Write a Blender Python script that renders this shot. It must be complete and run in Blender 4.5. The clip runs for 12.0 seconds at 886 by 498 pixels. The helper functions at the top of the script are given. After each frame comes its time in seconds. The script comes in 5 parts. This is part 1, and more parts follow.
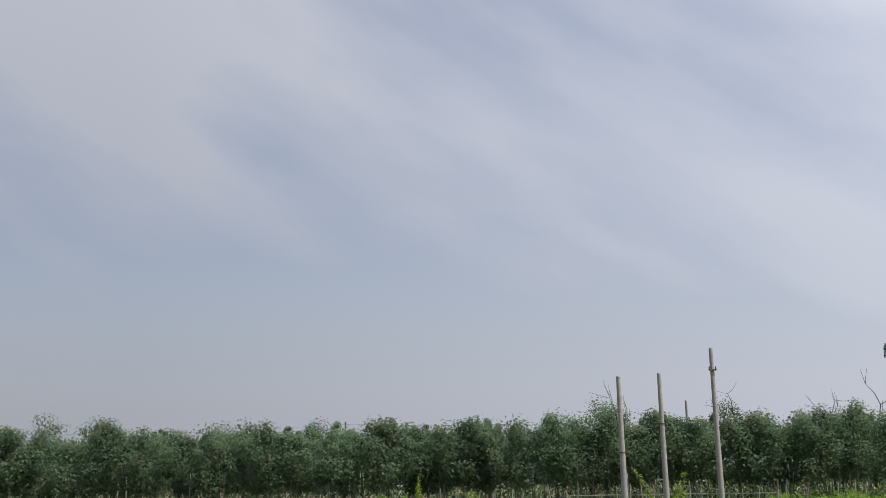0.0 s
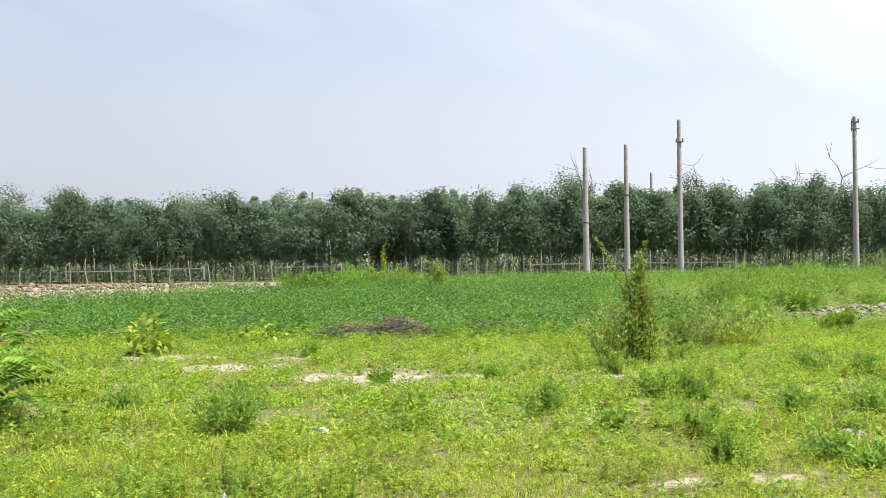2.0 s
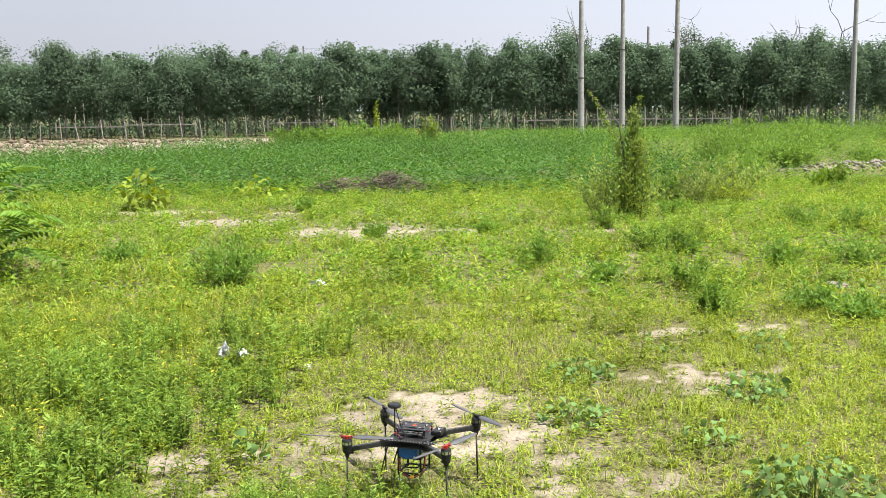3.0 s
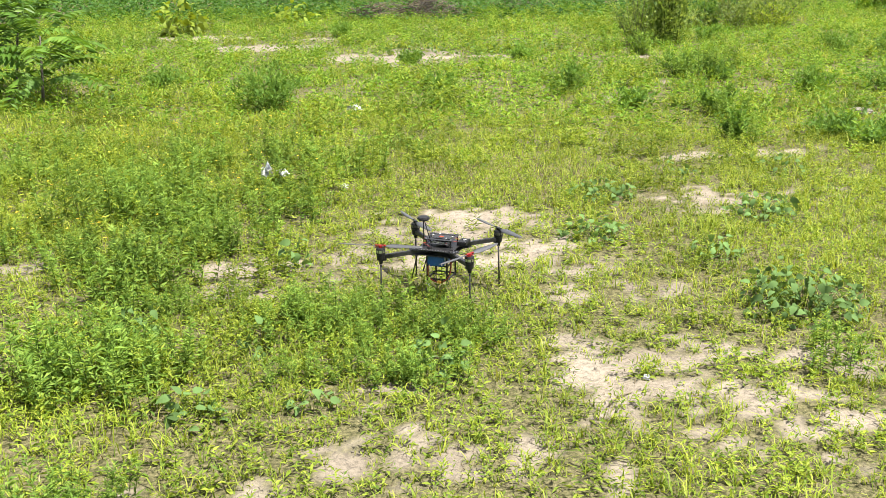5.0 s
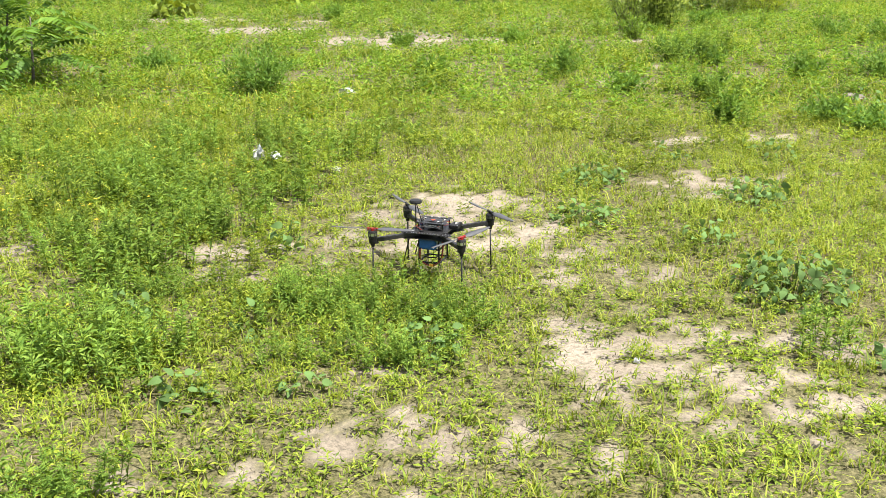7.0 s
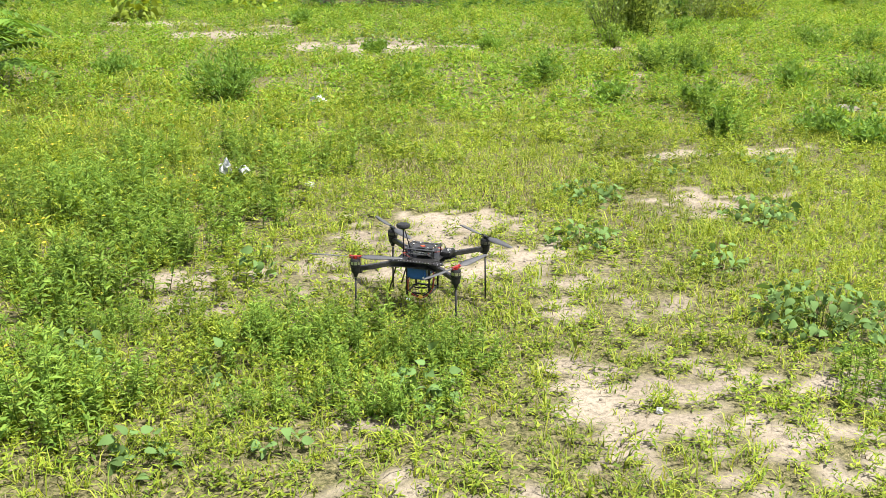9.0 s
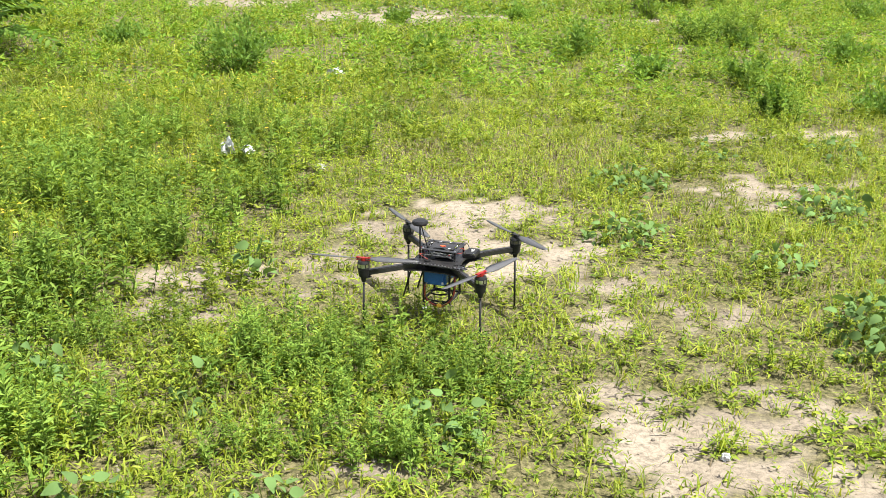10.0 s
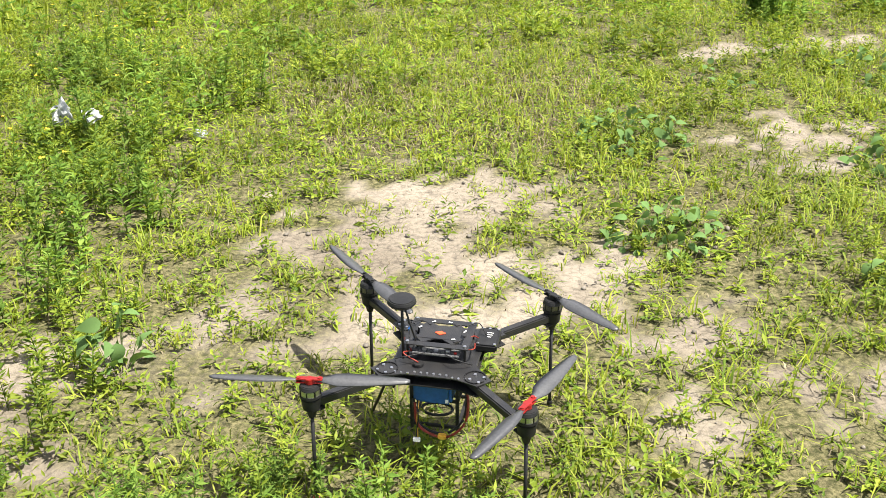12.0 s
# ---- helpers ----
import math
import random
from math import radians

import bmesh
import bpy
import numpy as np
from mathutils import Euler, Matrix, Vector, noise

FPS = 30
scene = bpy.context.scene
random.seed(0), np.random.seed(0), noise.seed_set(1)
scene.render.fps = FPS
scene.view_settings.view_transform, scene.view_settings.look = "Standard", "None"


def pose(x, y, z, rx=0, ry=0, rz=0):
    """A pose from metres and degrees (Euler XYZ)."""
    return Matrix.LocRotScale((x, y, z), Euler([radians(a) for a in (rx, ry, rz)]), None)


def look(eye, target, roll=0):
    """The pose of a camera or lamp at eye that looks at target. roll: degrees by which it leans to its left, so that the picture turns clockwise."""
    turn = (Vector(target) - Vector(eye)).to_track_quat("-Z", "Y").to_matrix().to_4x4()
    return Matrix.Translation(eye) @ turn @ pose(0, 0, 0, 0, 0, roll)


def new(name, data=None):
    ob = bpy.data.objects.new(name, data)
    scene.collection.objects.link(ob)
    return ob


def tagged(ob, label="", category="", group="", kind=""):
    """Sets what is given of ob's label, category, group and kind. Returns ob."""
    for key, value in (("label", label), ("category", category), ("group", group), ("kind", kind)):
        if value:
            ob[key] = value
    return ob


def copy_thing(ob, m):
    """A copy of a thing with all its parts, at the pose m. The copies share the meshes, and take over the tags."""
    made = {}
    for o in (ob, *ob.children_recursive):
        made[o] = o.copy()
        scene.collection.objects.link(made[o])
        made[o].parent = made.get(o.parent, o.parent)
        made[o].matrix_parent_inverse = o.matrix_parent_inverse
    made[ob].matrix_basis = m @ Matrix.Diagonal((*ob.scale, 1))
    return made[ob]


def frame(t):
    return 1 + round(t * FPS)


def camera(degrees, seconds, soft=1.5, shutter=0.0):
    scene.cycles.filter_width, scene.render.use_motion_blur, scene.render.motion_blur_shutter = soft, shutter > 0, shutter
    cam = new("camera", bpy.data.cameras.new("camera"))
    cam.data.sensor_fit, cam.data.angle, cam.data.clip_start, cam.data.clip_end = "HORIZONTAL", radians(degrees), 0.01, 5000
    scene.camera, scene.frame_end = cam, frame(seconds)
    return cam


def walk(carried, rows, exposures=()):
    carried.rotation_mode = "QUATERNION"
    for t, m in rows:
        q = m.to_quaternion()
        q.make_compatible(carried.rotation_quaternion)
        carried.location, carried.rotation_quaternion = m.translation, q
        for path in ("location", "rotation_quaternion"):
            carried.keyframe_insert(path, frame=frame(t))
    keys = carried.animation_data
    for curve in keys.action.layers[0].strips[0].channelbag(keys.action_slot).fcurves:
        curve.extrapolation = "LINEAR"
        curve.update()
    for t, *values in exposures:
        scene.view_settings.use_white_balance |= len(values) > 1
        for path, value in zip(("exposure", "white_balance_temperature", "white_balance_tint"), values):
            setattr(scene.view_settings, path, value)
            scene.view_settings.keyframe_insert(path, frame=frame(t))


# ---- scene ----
cam = camera(47.0, 12.0, soft=0.55)
PATH = [
    (0, (0.176, -0.654, 1.606), (0.057, 1.291, 2.058), -1.0),
    (0.5, (0.206, -0.397, 1.608), (0.106, 1.566, 1.976), -1.0),
    (1, (0.235, -0.159, 1.609), (0.146, 1.821, 1.878), -0.6),
    (1.5, (0.259, 0.014, 1.606), (0.168, 2.006, 1.759), -1.2),
    (2, (0.297, 0.11, 1.574), (0.229, 2.109, 1.584), -0.8),
    (2.5, (0.29, 0.125, 1.558), (0.233, 2.117, 1.392), -1.2),
    (2.7, (0.287, 0.113, 1.556), (0.236, 2.1, 1.341), -0.9),
    (4.3, (0.36, -0.297, 1.601), (0.257, 1.64, 1.113), -0.6),
    (4.5, (0.361, -0.298, 1.601), (0.247, 1.624, 1.063), -0.9),
    (5, (0.362, -0.303, 1.601), (0.228, 1.601, 1.003), -1.0),
    (5.5, (0.358, -0.303, 1.594), (0.223, 1.586, 0.949), -0.8),
    (6, (0.364, -0.305, 1.598), (0.24, 1.58, 0.943), -0.9),
    (6.5, (0.362, -0.305, 1.599), (0.243, 1.586, 0.958), -0.7),
    (7, (0.36, -0.31, 1.6), (0.243, 1.585, 0.972), -0.6),
    (7.2, (0.355, -0.306, 1.598), (0.24, 1.592, 0.976), -0.3),
    (8.8, (0.26, 0.067, 1.541), (0.184, 1.965, 0.917), 0.1),
    (9, (0.228, 0.16, 1.54), (0.18, 2.062, 0.924), 0.1),
    (9.5, (0.219, 0.418, 1.491), (0.182, 2.317, 0.863), -0.3),
    (10, (0.217, 0.743, 1.451), (0.122, 2.626, 0.785), 0.4),
    (10.5, (0.116, 1.126, 1.414), (0.067, 2.978, 0.658), -2.2),
    (11, (0.074, 1.496, 1.395), (0.101, 3.31, 0.552), -0.9),
    (11.5, (0.035, 1.897, 1.375), (0.075, 3.716, 0.544), 1.1),
    (12, (-0.08, 2.296, 1.35), (0.058, 4.085, 0.465), -0.5),
]
EXPOSURES = [(0.0, 0.78), (0.5, 0.78), (0.8, 0.98), (1.0, 1.2), (1.2, 1.28), (1.5, 1.32), (2.0, 1.56), (2.5, 1.52), (4.5, 1.5), (12.0, 1.47)]
walk(cam, [(t, look(e, g, r)) for t, e, g, r in PATH], EXPOSURES)

# ---- world and sun ----
SUN_DIR = Vector((0.36, -0.16, 0.92)).normalized()
SUN_EL = math.asin(SUN_DIR.z)
SUN_AZ = math.atan2(SUN_DIR.x, SUN_DIR.y)
world = bpy.data.worlds.new("sky")
scene.world = world
world.use_nodes = True


class Nodes:
    """Short hand to write node trees."""

    def __init__(self, tree):
        self.tree = tree

    def add(self, kind, ins=None):
        n = self.tree.nodes.new(kind)
        for k, v in (ins or {}).items():
            s = n.inputs[k]
            if isinstance(v, bpy.types.NodeSocket):
                self.tree.links.new(v, s)
            else:
                s.default_value = v
        return n

    def mix(self, fac, a, b, blend="MIX"):
        n = self.add("ShaderNodeMix")
        n.data_type, n.blend_type = "RGBA", blend
        for i, v in ((0, fac), (6, a), (7, b)):
            if isinstance(v, bpy.types.NodeSocket):
                self.tree.links.new(v, n.inputs[i])
            elif i == 0:
                n.inputs[i].default_value = v
            else:
                n.inputs[i].default_value = (*v, 1)
        return n.outputs[2]

    def ramp(self, fac, stops):
        n = self.add("ShaderNodeValToRGB", {0: fac})
        e = n.color_ramp.elements
        while len(e) < len(stops):
            e.new(0.5)
        for el, (p, c) in zip(e, stops):
            el.position = p
            el.color = (*c, 1) if isinstance(c, tuple) else (c, c, c, 1)
        return n.outputs[0]

    def noise(self, vec, scale, detail=4.0, rough=0.55):
        return self.add("ShaderNodeTexNoise", {"Vector": vec, "Scale": scale, "Detail": detail, "Roughness": rough}).outputs[0]


W = Nodes(world.node_tree)
bg = world.node_tree.nodes["Background"]
sky = W.add("ShaderNodeTexSky")
sky.sky_type, sky.sun_disc, sky.sun_elevation, sky.sun_rotation = "NISHITA", False, SUN_EL, SUN_AZ
sky.air_density, sky.dust_density, sky.ozone_density = 1.0, 3.0, 1.5
gen = W.add("ShaderNodeTexCoord").outputs["Generated"]
turned = W.add("ShaderNodeMapping", {"Vector": gen, "Rotation": (0.0, -0.5, 0.25)}).outputs[0]
flat = W.add("ShaderNodeMapping", {"Vector": turned, "Scale": (0.7, 1.0, 2.4), "Location": (0.3, 0.2, 0.1)}).outputs[0]
wisps = W.noise(flat, 1.9, 5.0, 0.48)
veil = W.ramp(wisps, [(0.36, 0.25), (0.62, 0.85)])
toward = W.add("ShaderNodeVectorMath", {0: gen, 1: SUN_DIR})
toward.operation = "DOT_PRODUCT"
glow = W.add("ShaderNodeMapRange", {0: toward.outputs["Value"], 1: -0.5, 2: 0.9, 3: 0.74, 4: 1.5}).outputs[0]
height = W.add("ShaderNodeSeparateXYZ", {0: gen}).outputs["Z"]
low = W.add("ShaderNodeMapRange", {0: height, 1: 0.02, 2: 0.42, 3: 1.0, 4: 0.0}).outputs[0]
east = W.add("ShaderNodeMapRange", {0: W.add("ShaderNodeSeparateXYZ", {0: gen}).outputs["X"], 1: -0.35, 2: 0.4, 3: 0.86, 4: 1.1}).outputs[0]
cover = W.add("ShaderNodeMath", {0: veil, 1: low})
cover.operation = "MAXIMUM"
haze = W.mix(low, (4.78, 4.87, 5.45), (4.12, 4.28, 4.88))
cloud = W.mix(cover.outputs[0], sky.outputs[0], W.mix(1.0, W.mix(1.0, haze, glow, "MULTIPLY"), east, "MULTIPLY"))
W.tree.links.new(cloud, bg.inputs[0])
bg.inputs[1].default_value = 0.07

sun = new("sun", bpy.data.lights.new("sun", "SUN"))
sun.data.energy, sun.data.angle, sun.data.color = 5.0, radians(0.8), (1.0, 0.95, 0.85)
sun.matrix_world = look(SUN_DIR * 60, (0, 0, 0))


# ---- materials ----
def base(name, rough=0.6, metal=0.0):
    m = bpy.data.materials.new(name)
    m.use_nodes = True
    n = Nodes(m.node_tree)
    p = m.node_tree.nodes["Principled BSDF"]
    p.inputs["Roughness"].default_value = rough
    p.inputs["Metallic"].default_value = metal
    return m, n, p


def bump(n, p, height, strength, distance):
    b = n.add("ShaderNodeBump", {"Height": height, "Strength": strength, "Distance": distance})
    n.tree.links.new(b.outputs[0], p.inputs["Normal"])


def leafy(name, lo, mid, hi, patch=0.5, rough=0.5, through_light=0.4, spec=0.25, glow=(1.25, 1.15, 0.55)):
    """Leaves: each one its own tint, wider drifts of colour, and light that shines through."""
    m, n, p = base(name, rough)
    rnd = n.add("ShaderNodeNewGeometry").outputs["Random Per Island"]
    pos = n.add("ShaderNodeNewGeometry").outputs["Position"]
    own = n.ramp(rnd, [(0.0, lo), (0.5, mid), (1.0, hi)])
    drift = n.ramp(n.noise(pos, patch, 4.0), [(0.33, 0.62), (0.5, 1.0), (0.67, 1.22)])
    tint = n.mix(1.0, own, drift, "MULTIPLY")
    n.tree.links.new(tint, p.inputs["Base Color"])
    p.inputs["Specular IOR Level"].default_value = spec
    warm = n.mix(1.0, tint, glow, "MULTIPLY")
    tr = n.add("ShaderNodeBsdfTranslucent", {"Color": warm})
    mx = n.add("ShaderNodeMixShader", {0: through_light, 1: p.outputs[0], 2: tr.outputs[0]})
    n.tree.links.new(mx.outputs[0], m.node_tree.nodes["Material Output"].inputs[0])
    return m


def mottled(name, a, b, scale, rough=0.7, metal=0.0, relief=0.3, fine=8.0, depth=0.01, spec=0.5):
    """Two colours in drifts and a finer grain with relief."""
    m, n, p = base(name, rough, metal)
    obj = n.add("ShaderNodeTexCoord").outputs["Object"]
    big = n.noise(obj, scale, 5.0)
    small = n.noise(obj, scale * fine, 4.0)
    col = n.mix(n.ramp(big, [(0.3, 0.0), (0.7, 1.0)]), a, b)
    col = n.mix(1.0, col, n.ramp(small, [(0.25, 0.75), (0.75, 1.2)]), "MULTIPLY")
    n.tree.links.new(col, p.inputs["Base Color"])
    p.inputs["Specular IOR Level"].default_value = spec
    bump(n, p, small, relief, depth)
    return m


def soil():
    """Pale dried silt with darker, thatch-covered soil where plants cover it."""
    m, n, p = base("silt", 0.95)
    p.inputs["Specular IOR Level"].default_value = 0.15
    pos = n.add("ShaderNodeNewGeometry").outputs["Position"]
    cover = n.add("ShaderNodeAttribute")
    cover.attribute_name = "cover"
    cov = cover.outputs["Fac"]
    big = n.noise(pos, 1.7, 5.0)
    grain = n.noise(pos, 46.0, 6.0, 0.7)
    sand = n.mix(n.ramp(big, [(0.3, 0.0), (0.7, 1.0)]), (0.145, 0.122, 0.094), (0.245, 0.212, 0.168))
    thatch = n.mix(n.ramp(n.noise(pos, 55.0, 5.0, 0.75), [(0.4, 0.0), (0.6, 1.0)]), (0.04, 0.042, 0.016), (0.145, 0.13, 0.066))
    edge = n.add("ShaderNodeMath", {0: cov, 1: n.ramp(grain, [(0.2, 0.0), (0.8, 0.5)])}).outputs[0]
    col = n.mix(n.ramp(edge, [(0.45, 0.0), (0.9, 1.0)]), sand, thatch)
    cells = n.add("ShaderNodeTexVoronoi", {"Vector": pos, "Scale": 17.0, "Randomness": 1.0})
    cells.feature = "DISTANCE_TO_EDGE"
    crack = cells.outputs["Distance"]
    col = n.mix(1.0, col, n.ramp(crack, [(0.0, 0.72), (0.03, 1.0)]), "MULTIPLY")
    col = n.mix(1.0, col, n.ramp(grain, [(0.34, 0.55), (0.55, 1.1)]), "MULTIPLY")
    n.tree.links.new(col, p.inputs["Base Color"])
    bump(n, p, grain, 0.6, 0.012)
    return m


def carbon():
    """Black woven carbon plate, a little glossy."""
    m, n, p = base("carbon_weave", 0.42)
    obj = n.add("ShaderNodeTexCoord").outputs["Object"]
    chk = n.add("ShaderNodeTexChecker", {"Vector": obj, "Scale": 480.0, 1: (0.006, 0.006, 0.007, 1), 2: (0.021, 0.021, 0.022, 1)})
    dust = n.ramp(n.noise(obj, 40.0, 5.0), [(0.45, 0.0), (0.8, 0.04)])
    n.tree.links.new(n.mix(dust, chk.outputs[0], (0.3, 0.26, 0.2)), p.inputs["Base Color"])
    bump(n, p, chk.outputs[1], 0.1, 0.0005)
    return m


M_SOIL = soil()
M_GRASS = leafy("grass_blade", (0.078, 0.135, 0.011), (0.188, 0.255, 0.022), (0.295, 0.325, 0.048), 1.3, 0.6)
M_HERB = leafy("herb_leaf", (0.072, 0.135, 0.012), (0.178, 0.25, 0.021), (0.28, 0.335, 0.042), 1.1, 0.6)
M_DARKHERB = leafy("mugwort_leaf", (0.075, 0.145, 0.024), (0.14, 0.235, 0.04), (0.215, 0.31, 0.062), 2.0, 0.75, 0.42, 0.12)
M_BROAD = leafy("velvet_leaf", (0.068, 0.132, 0.042), (0.108, 0.188, 0.06), (0.155, 0.245, 0.085), 3.0, 0.85, 0.3, 0.1)
M_FIELD = leafy("field_leaf", (0.055, 0.13, 0.013), (0.13, 0.24, 0.024), (0.22, 0.31, 0.04), 0.9, 0.65, 0.4, 0.15)
M_CROP = leafy("crop_leaf", (0.03, 0.088, 0.018), (0.052, 0.128, 0.025), (0.085, 0.17, 0.036), 0.3, 0.7)
M_THICKET = leafy("thicket_leaf", (0.07, 0.15, 0.028), (0.11, 0.205, 0.038), (0.165, 0.265, 0.055), 0.6, 0.7, 0.45, 0.12)
M_SHRUB = leafy("willow_leaf", (0.1, 0.165, 0.035), (0.165, 0.24, 0.055), (0.24, 0.31, 0.085), 1.0, 0.5, 0.5)
# Distance haze put into the next two leaf colours: paler, bluer green.
M_TREE_HAZED = leafy("hazed_nursery_leaf", (0.07, 0.108, 0.068), (0.086, 0.129, 0.083), (0.102, 0.148, 0.096), 0.22, 1.0, 0.55, 0.0, (1.1, 1.15, 0.95))
M_POPLAR_HAZED = leafy("hazed_poplar_leaf", (0.08, 0.11, 0.078), (0.098, 0.13, 0.094), (0.118, 0.15, 0.11), 0.3, 1.0, 0.55, 0.0, (1.1, 1.15, 0.95))
M_AILANTHUS = leafy("ailanthus_leaf", (0.055, 0.12, 0.015), (0.085, 0.17, 0.022), (0.13, 0.22, 0.03), 2.0, 0.45, 0.35)
M_STRAW = leafy("dry_straw", (0.08, 0.06, 0.036), (0.16, 0.13, 0.08), (0.27, 0.23, 0.15), 2.0, 0.8, 0.1)
M_STEM = mottled("green_stem", (0.055, 0.10, 0.012), (0.085, 0.13, 0.02), 9.0, 0.8, 0.0, 0.3, 8.0, 0.01, 0.1)
M_BARK = mottled("bark", (0.06, 0.05, 0.04), (0.12, 0.105, 0.085), 3.0, 0.9)
M_PALEBARK = mottled("pale_bark", (0.13, 0.125, 0.1), (0.22, 0.21, 0.18), 2.0, 0.9)
M_WHITEWASH = mottled("weathered_timber", (0.15, 0.142, 0.125), (0.25, 0.238, 0.212), 1.6, 0.85)
M_CONCRETE = mottled("spun_concrete", (0.21, 0.21, 0.2), (0.245, 0.245, 0.232), 0.8, 0.85)
M_STONE = mottled("broken_stone", (0.11, 0.095, 0.075), (0.19, 0.17, 0.145), 2.2, 0.9, 0.0, 0.6)
M_WHITESTONE = mottled("white_rubble", (0.25, 0.25, 0.24), (0.38, 0.38, 0.36), 2.0, 0.9)
M_CLOD = mottled("clay_clod", (0.09, 0.065, 0.045), (0.15, 0.118, 0.085), 1.5, 0.95)
M_CARBON = carbon()
M_BLACK = mottled("black_plastic", (0.008, 0.008, 0.009), (0.018, 0.018, 0.018), 60.0, 0.5, 0.0, 0.05, 6.0, 0.0005, 0.3)
M_BLADE = mottled("propeller_composite", (0.05, 0.051, 0.055), (0.062, 0.063, 0.067), 30.0, 0.4, 0.0, 0.05, 6.0, 0.0005)
M_RED = mottled("red_anodised", (0.2, 0.01, 0.009), (0.28, 0.016, 0.013), 60.0, 0.4, 0.2, 0.05, 6.0, 0.0003)
M_STEEL = mottled("brushed_steel", (0.55, 0.55, 0.55), (0.75, 0.75, 0.75), 60.0, 0.3, 1.0, 0.05, 6.0, 0.0003)
M_WINDING = mottled("dark_steel", (0.1, 0.095, 0.09), (0.2, 0.19, 0.18), 60.0, 0.35, 0.8, 0.05, 6.0, 0.0003)
M_BLUE = mottled("blue_shrink_wrap", (0.012, 0.07, 0.22), (0.02, 0.10, 0.30), 25.0, 0.35, 0.0, 0.15, 5.0, 0.001)
M_YELLOW = mottled("yellow_nylon", (0.75, 0.42, 0.04), (0.85, 0.5, 0.06), 60.0, 0.5)
M_WHITE = mottled("white_nylon", (0.75, 0.75, 0.73), (0.85, 0.85, 0.83), 60.0, 0.5)
M_ORANGE = mottled("orange_sticker", (0.62, 0.06, 0.015), (0.7, 0.08, 0.02), 60.0, 0.5)
M_WIRE_RED = mottled("red_silicone", (0.2, 0.018, 0.01), (0.26, 0.03, 0.014), 60.0, 0.5)
M_PCB = mottled("circuit_board", (0.02, 0.025, 0.03), (0.2, 0.2, 0.2), 180.0, 0.4, 0.2)
M_PETAL = mottled("yellow_petal", (0.62, 0.42, 0.02), (0.72, 0.5, 0.04), 20.0, 0.7)
M_BAG = mottled("white_plastic_film", (0.3, 0.315, 0.325), (0.42, 0.43, 0.435), 12.0, 0.3)

# ---- helpers to build meshes ----
rng = np.random.default_rng(11)


def tri_mesh(name, v, f, mats, index=None):
    """A mesh of triangles from arrays."""
    v, f = np.ascontiguousarray(v, np.float32), np.ascontiguousarray(f, np.int32)
    me = bpy.data.meshes.new(name)
    me.vertices.add(len(v))
    me.vertices.foreach_set("co", v.ravel())
    me.loops.add(f.size)
    me.loops.foreach_set("vertex_index", f.ravel())
    me.polygons.add(len(f))
    me.polygons.foreach_set("loop_start", np.arange(0, f.size, 3, dtype=np.int32))
    for m in mats if isinstance(mats, (list, tuple)) else [mats]:
        me.materials.append(m)
    if index is not None:
        me.polygons.foreach_set("material_index", np.ascontiguousarray(index, np.int32))
    me.update(calc_edges=True)
    return me


def part(name, data, material, parent, label=""):
    """One mesh object under a thing or a part; data is a bmesh or a mesh."""
    if isinstance(data, bmesh.types.BMesh):
        me = bpy.data.meshes.new(name)
        data.to_mesh(me)
        data.free()
        me.materials.append(material)
    else:
        me = data
    ob = new(name, me)
    ob.parent = parent
    return tagged(ob, label)


def empty(name, m, label, category, group=""):
    ob = new(name)
    ob.empty_display_size = 0.1
    ob.matrix_basis = m
    return tagged(ob, label, category, group)


def box_bm(sx, sy, sz, at=(0, 0, 0), bevel=0.0, turn=None):
    bm = bmesh.new()
    bmesh.ops.create_cube(bm, size=1, matrix=Matrix.Diagonal((sx, sy, sz, 1)))
    if bevel:
        bmesh.ops.bevel(bm, geom=bm.edges[:], offset=bevel, segments=2, affect="EDGES")
    bmesh.ops.transform(bm, matrix=Matrix.Translation(at) @ (turn or Matrix()), verts=bm.verts)
    return bm


def cyl_bm(r0, r1, z0, z1, at=(0, 0), seg=16, bevel=0.0):
    bm = bmesh.new()
    bmesh.ops.create_cone(bm, cap_ends=True, segments=seg, radius1=r0, radius2=r1, depth=z1 - z0,
                          matrix=Matrix.Translation((at[0], at[1], (z0 + z1) / 2)))
    if bevel:
        rim = [e for e in bm.edges if abs(e.verts[0].co.z - e.verts[1].co.z) < 1e-6]
        bmesh.ops.bevel(bm, geom=rim, offset=bevel, segments=2, affect="EDGES")
    for f in bm.faces:
        f.smooth = len(f.verts) == 4
    for e in bm.edges:
        e.smooth = abs(e.verts[0].co.z - e.verts[1].co.z) > 1e-6
    return bm


def join_bm(*many):
    out = bmesh.new()
    for b in many:
        me = bpy.data.meshes.new("tmp")
        b.to_mesh(me)
        b.free()
        out.from_mesh(me)
        bpy.data.meshes.remove(me)
    return out


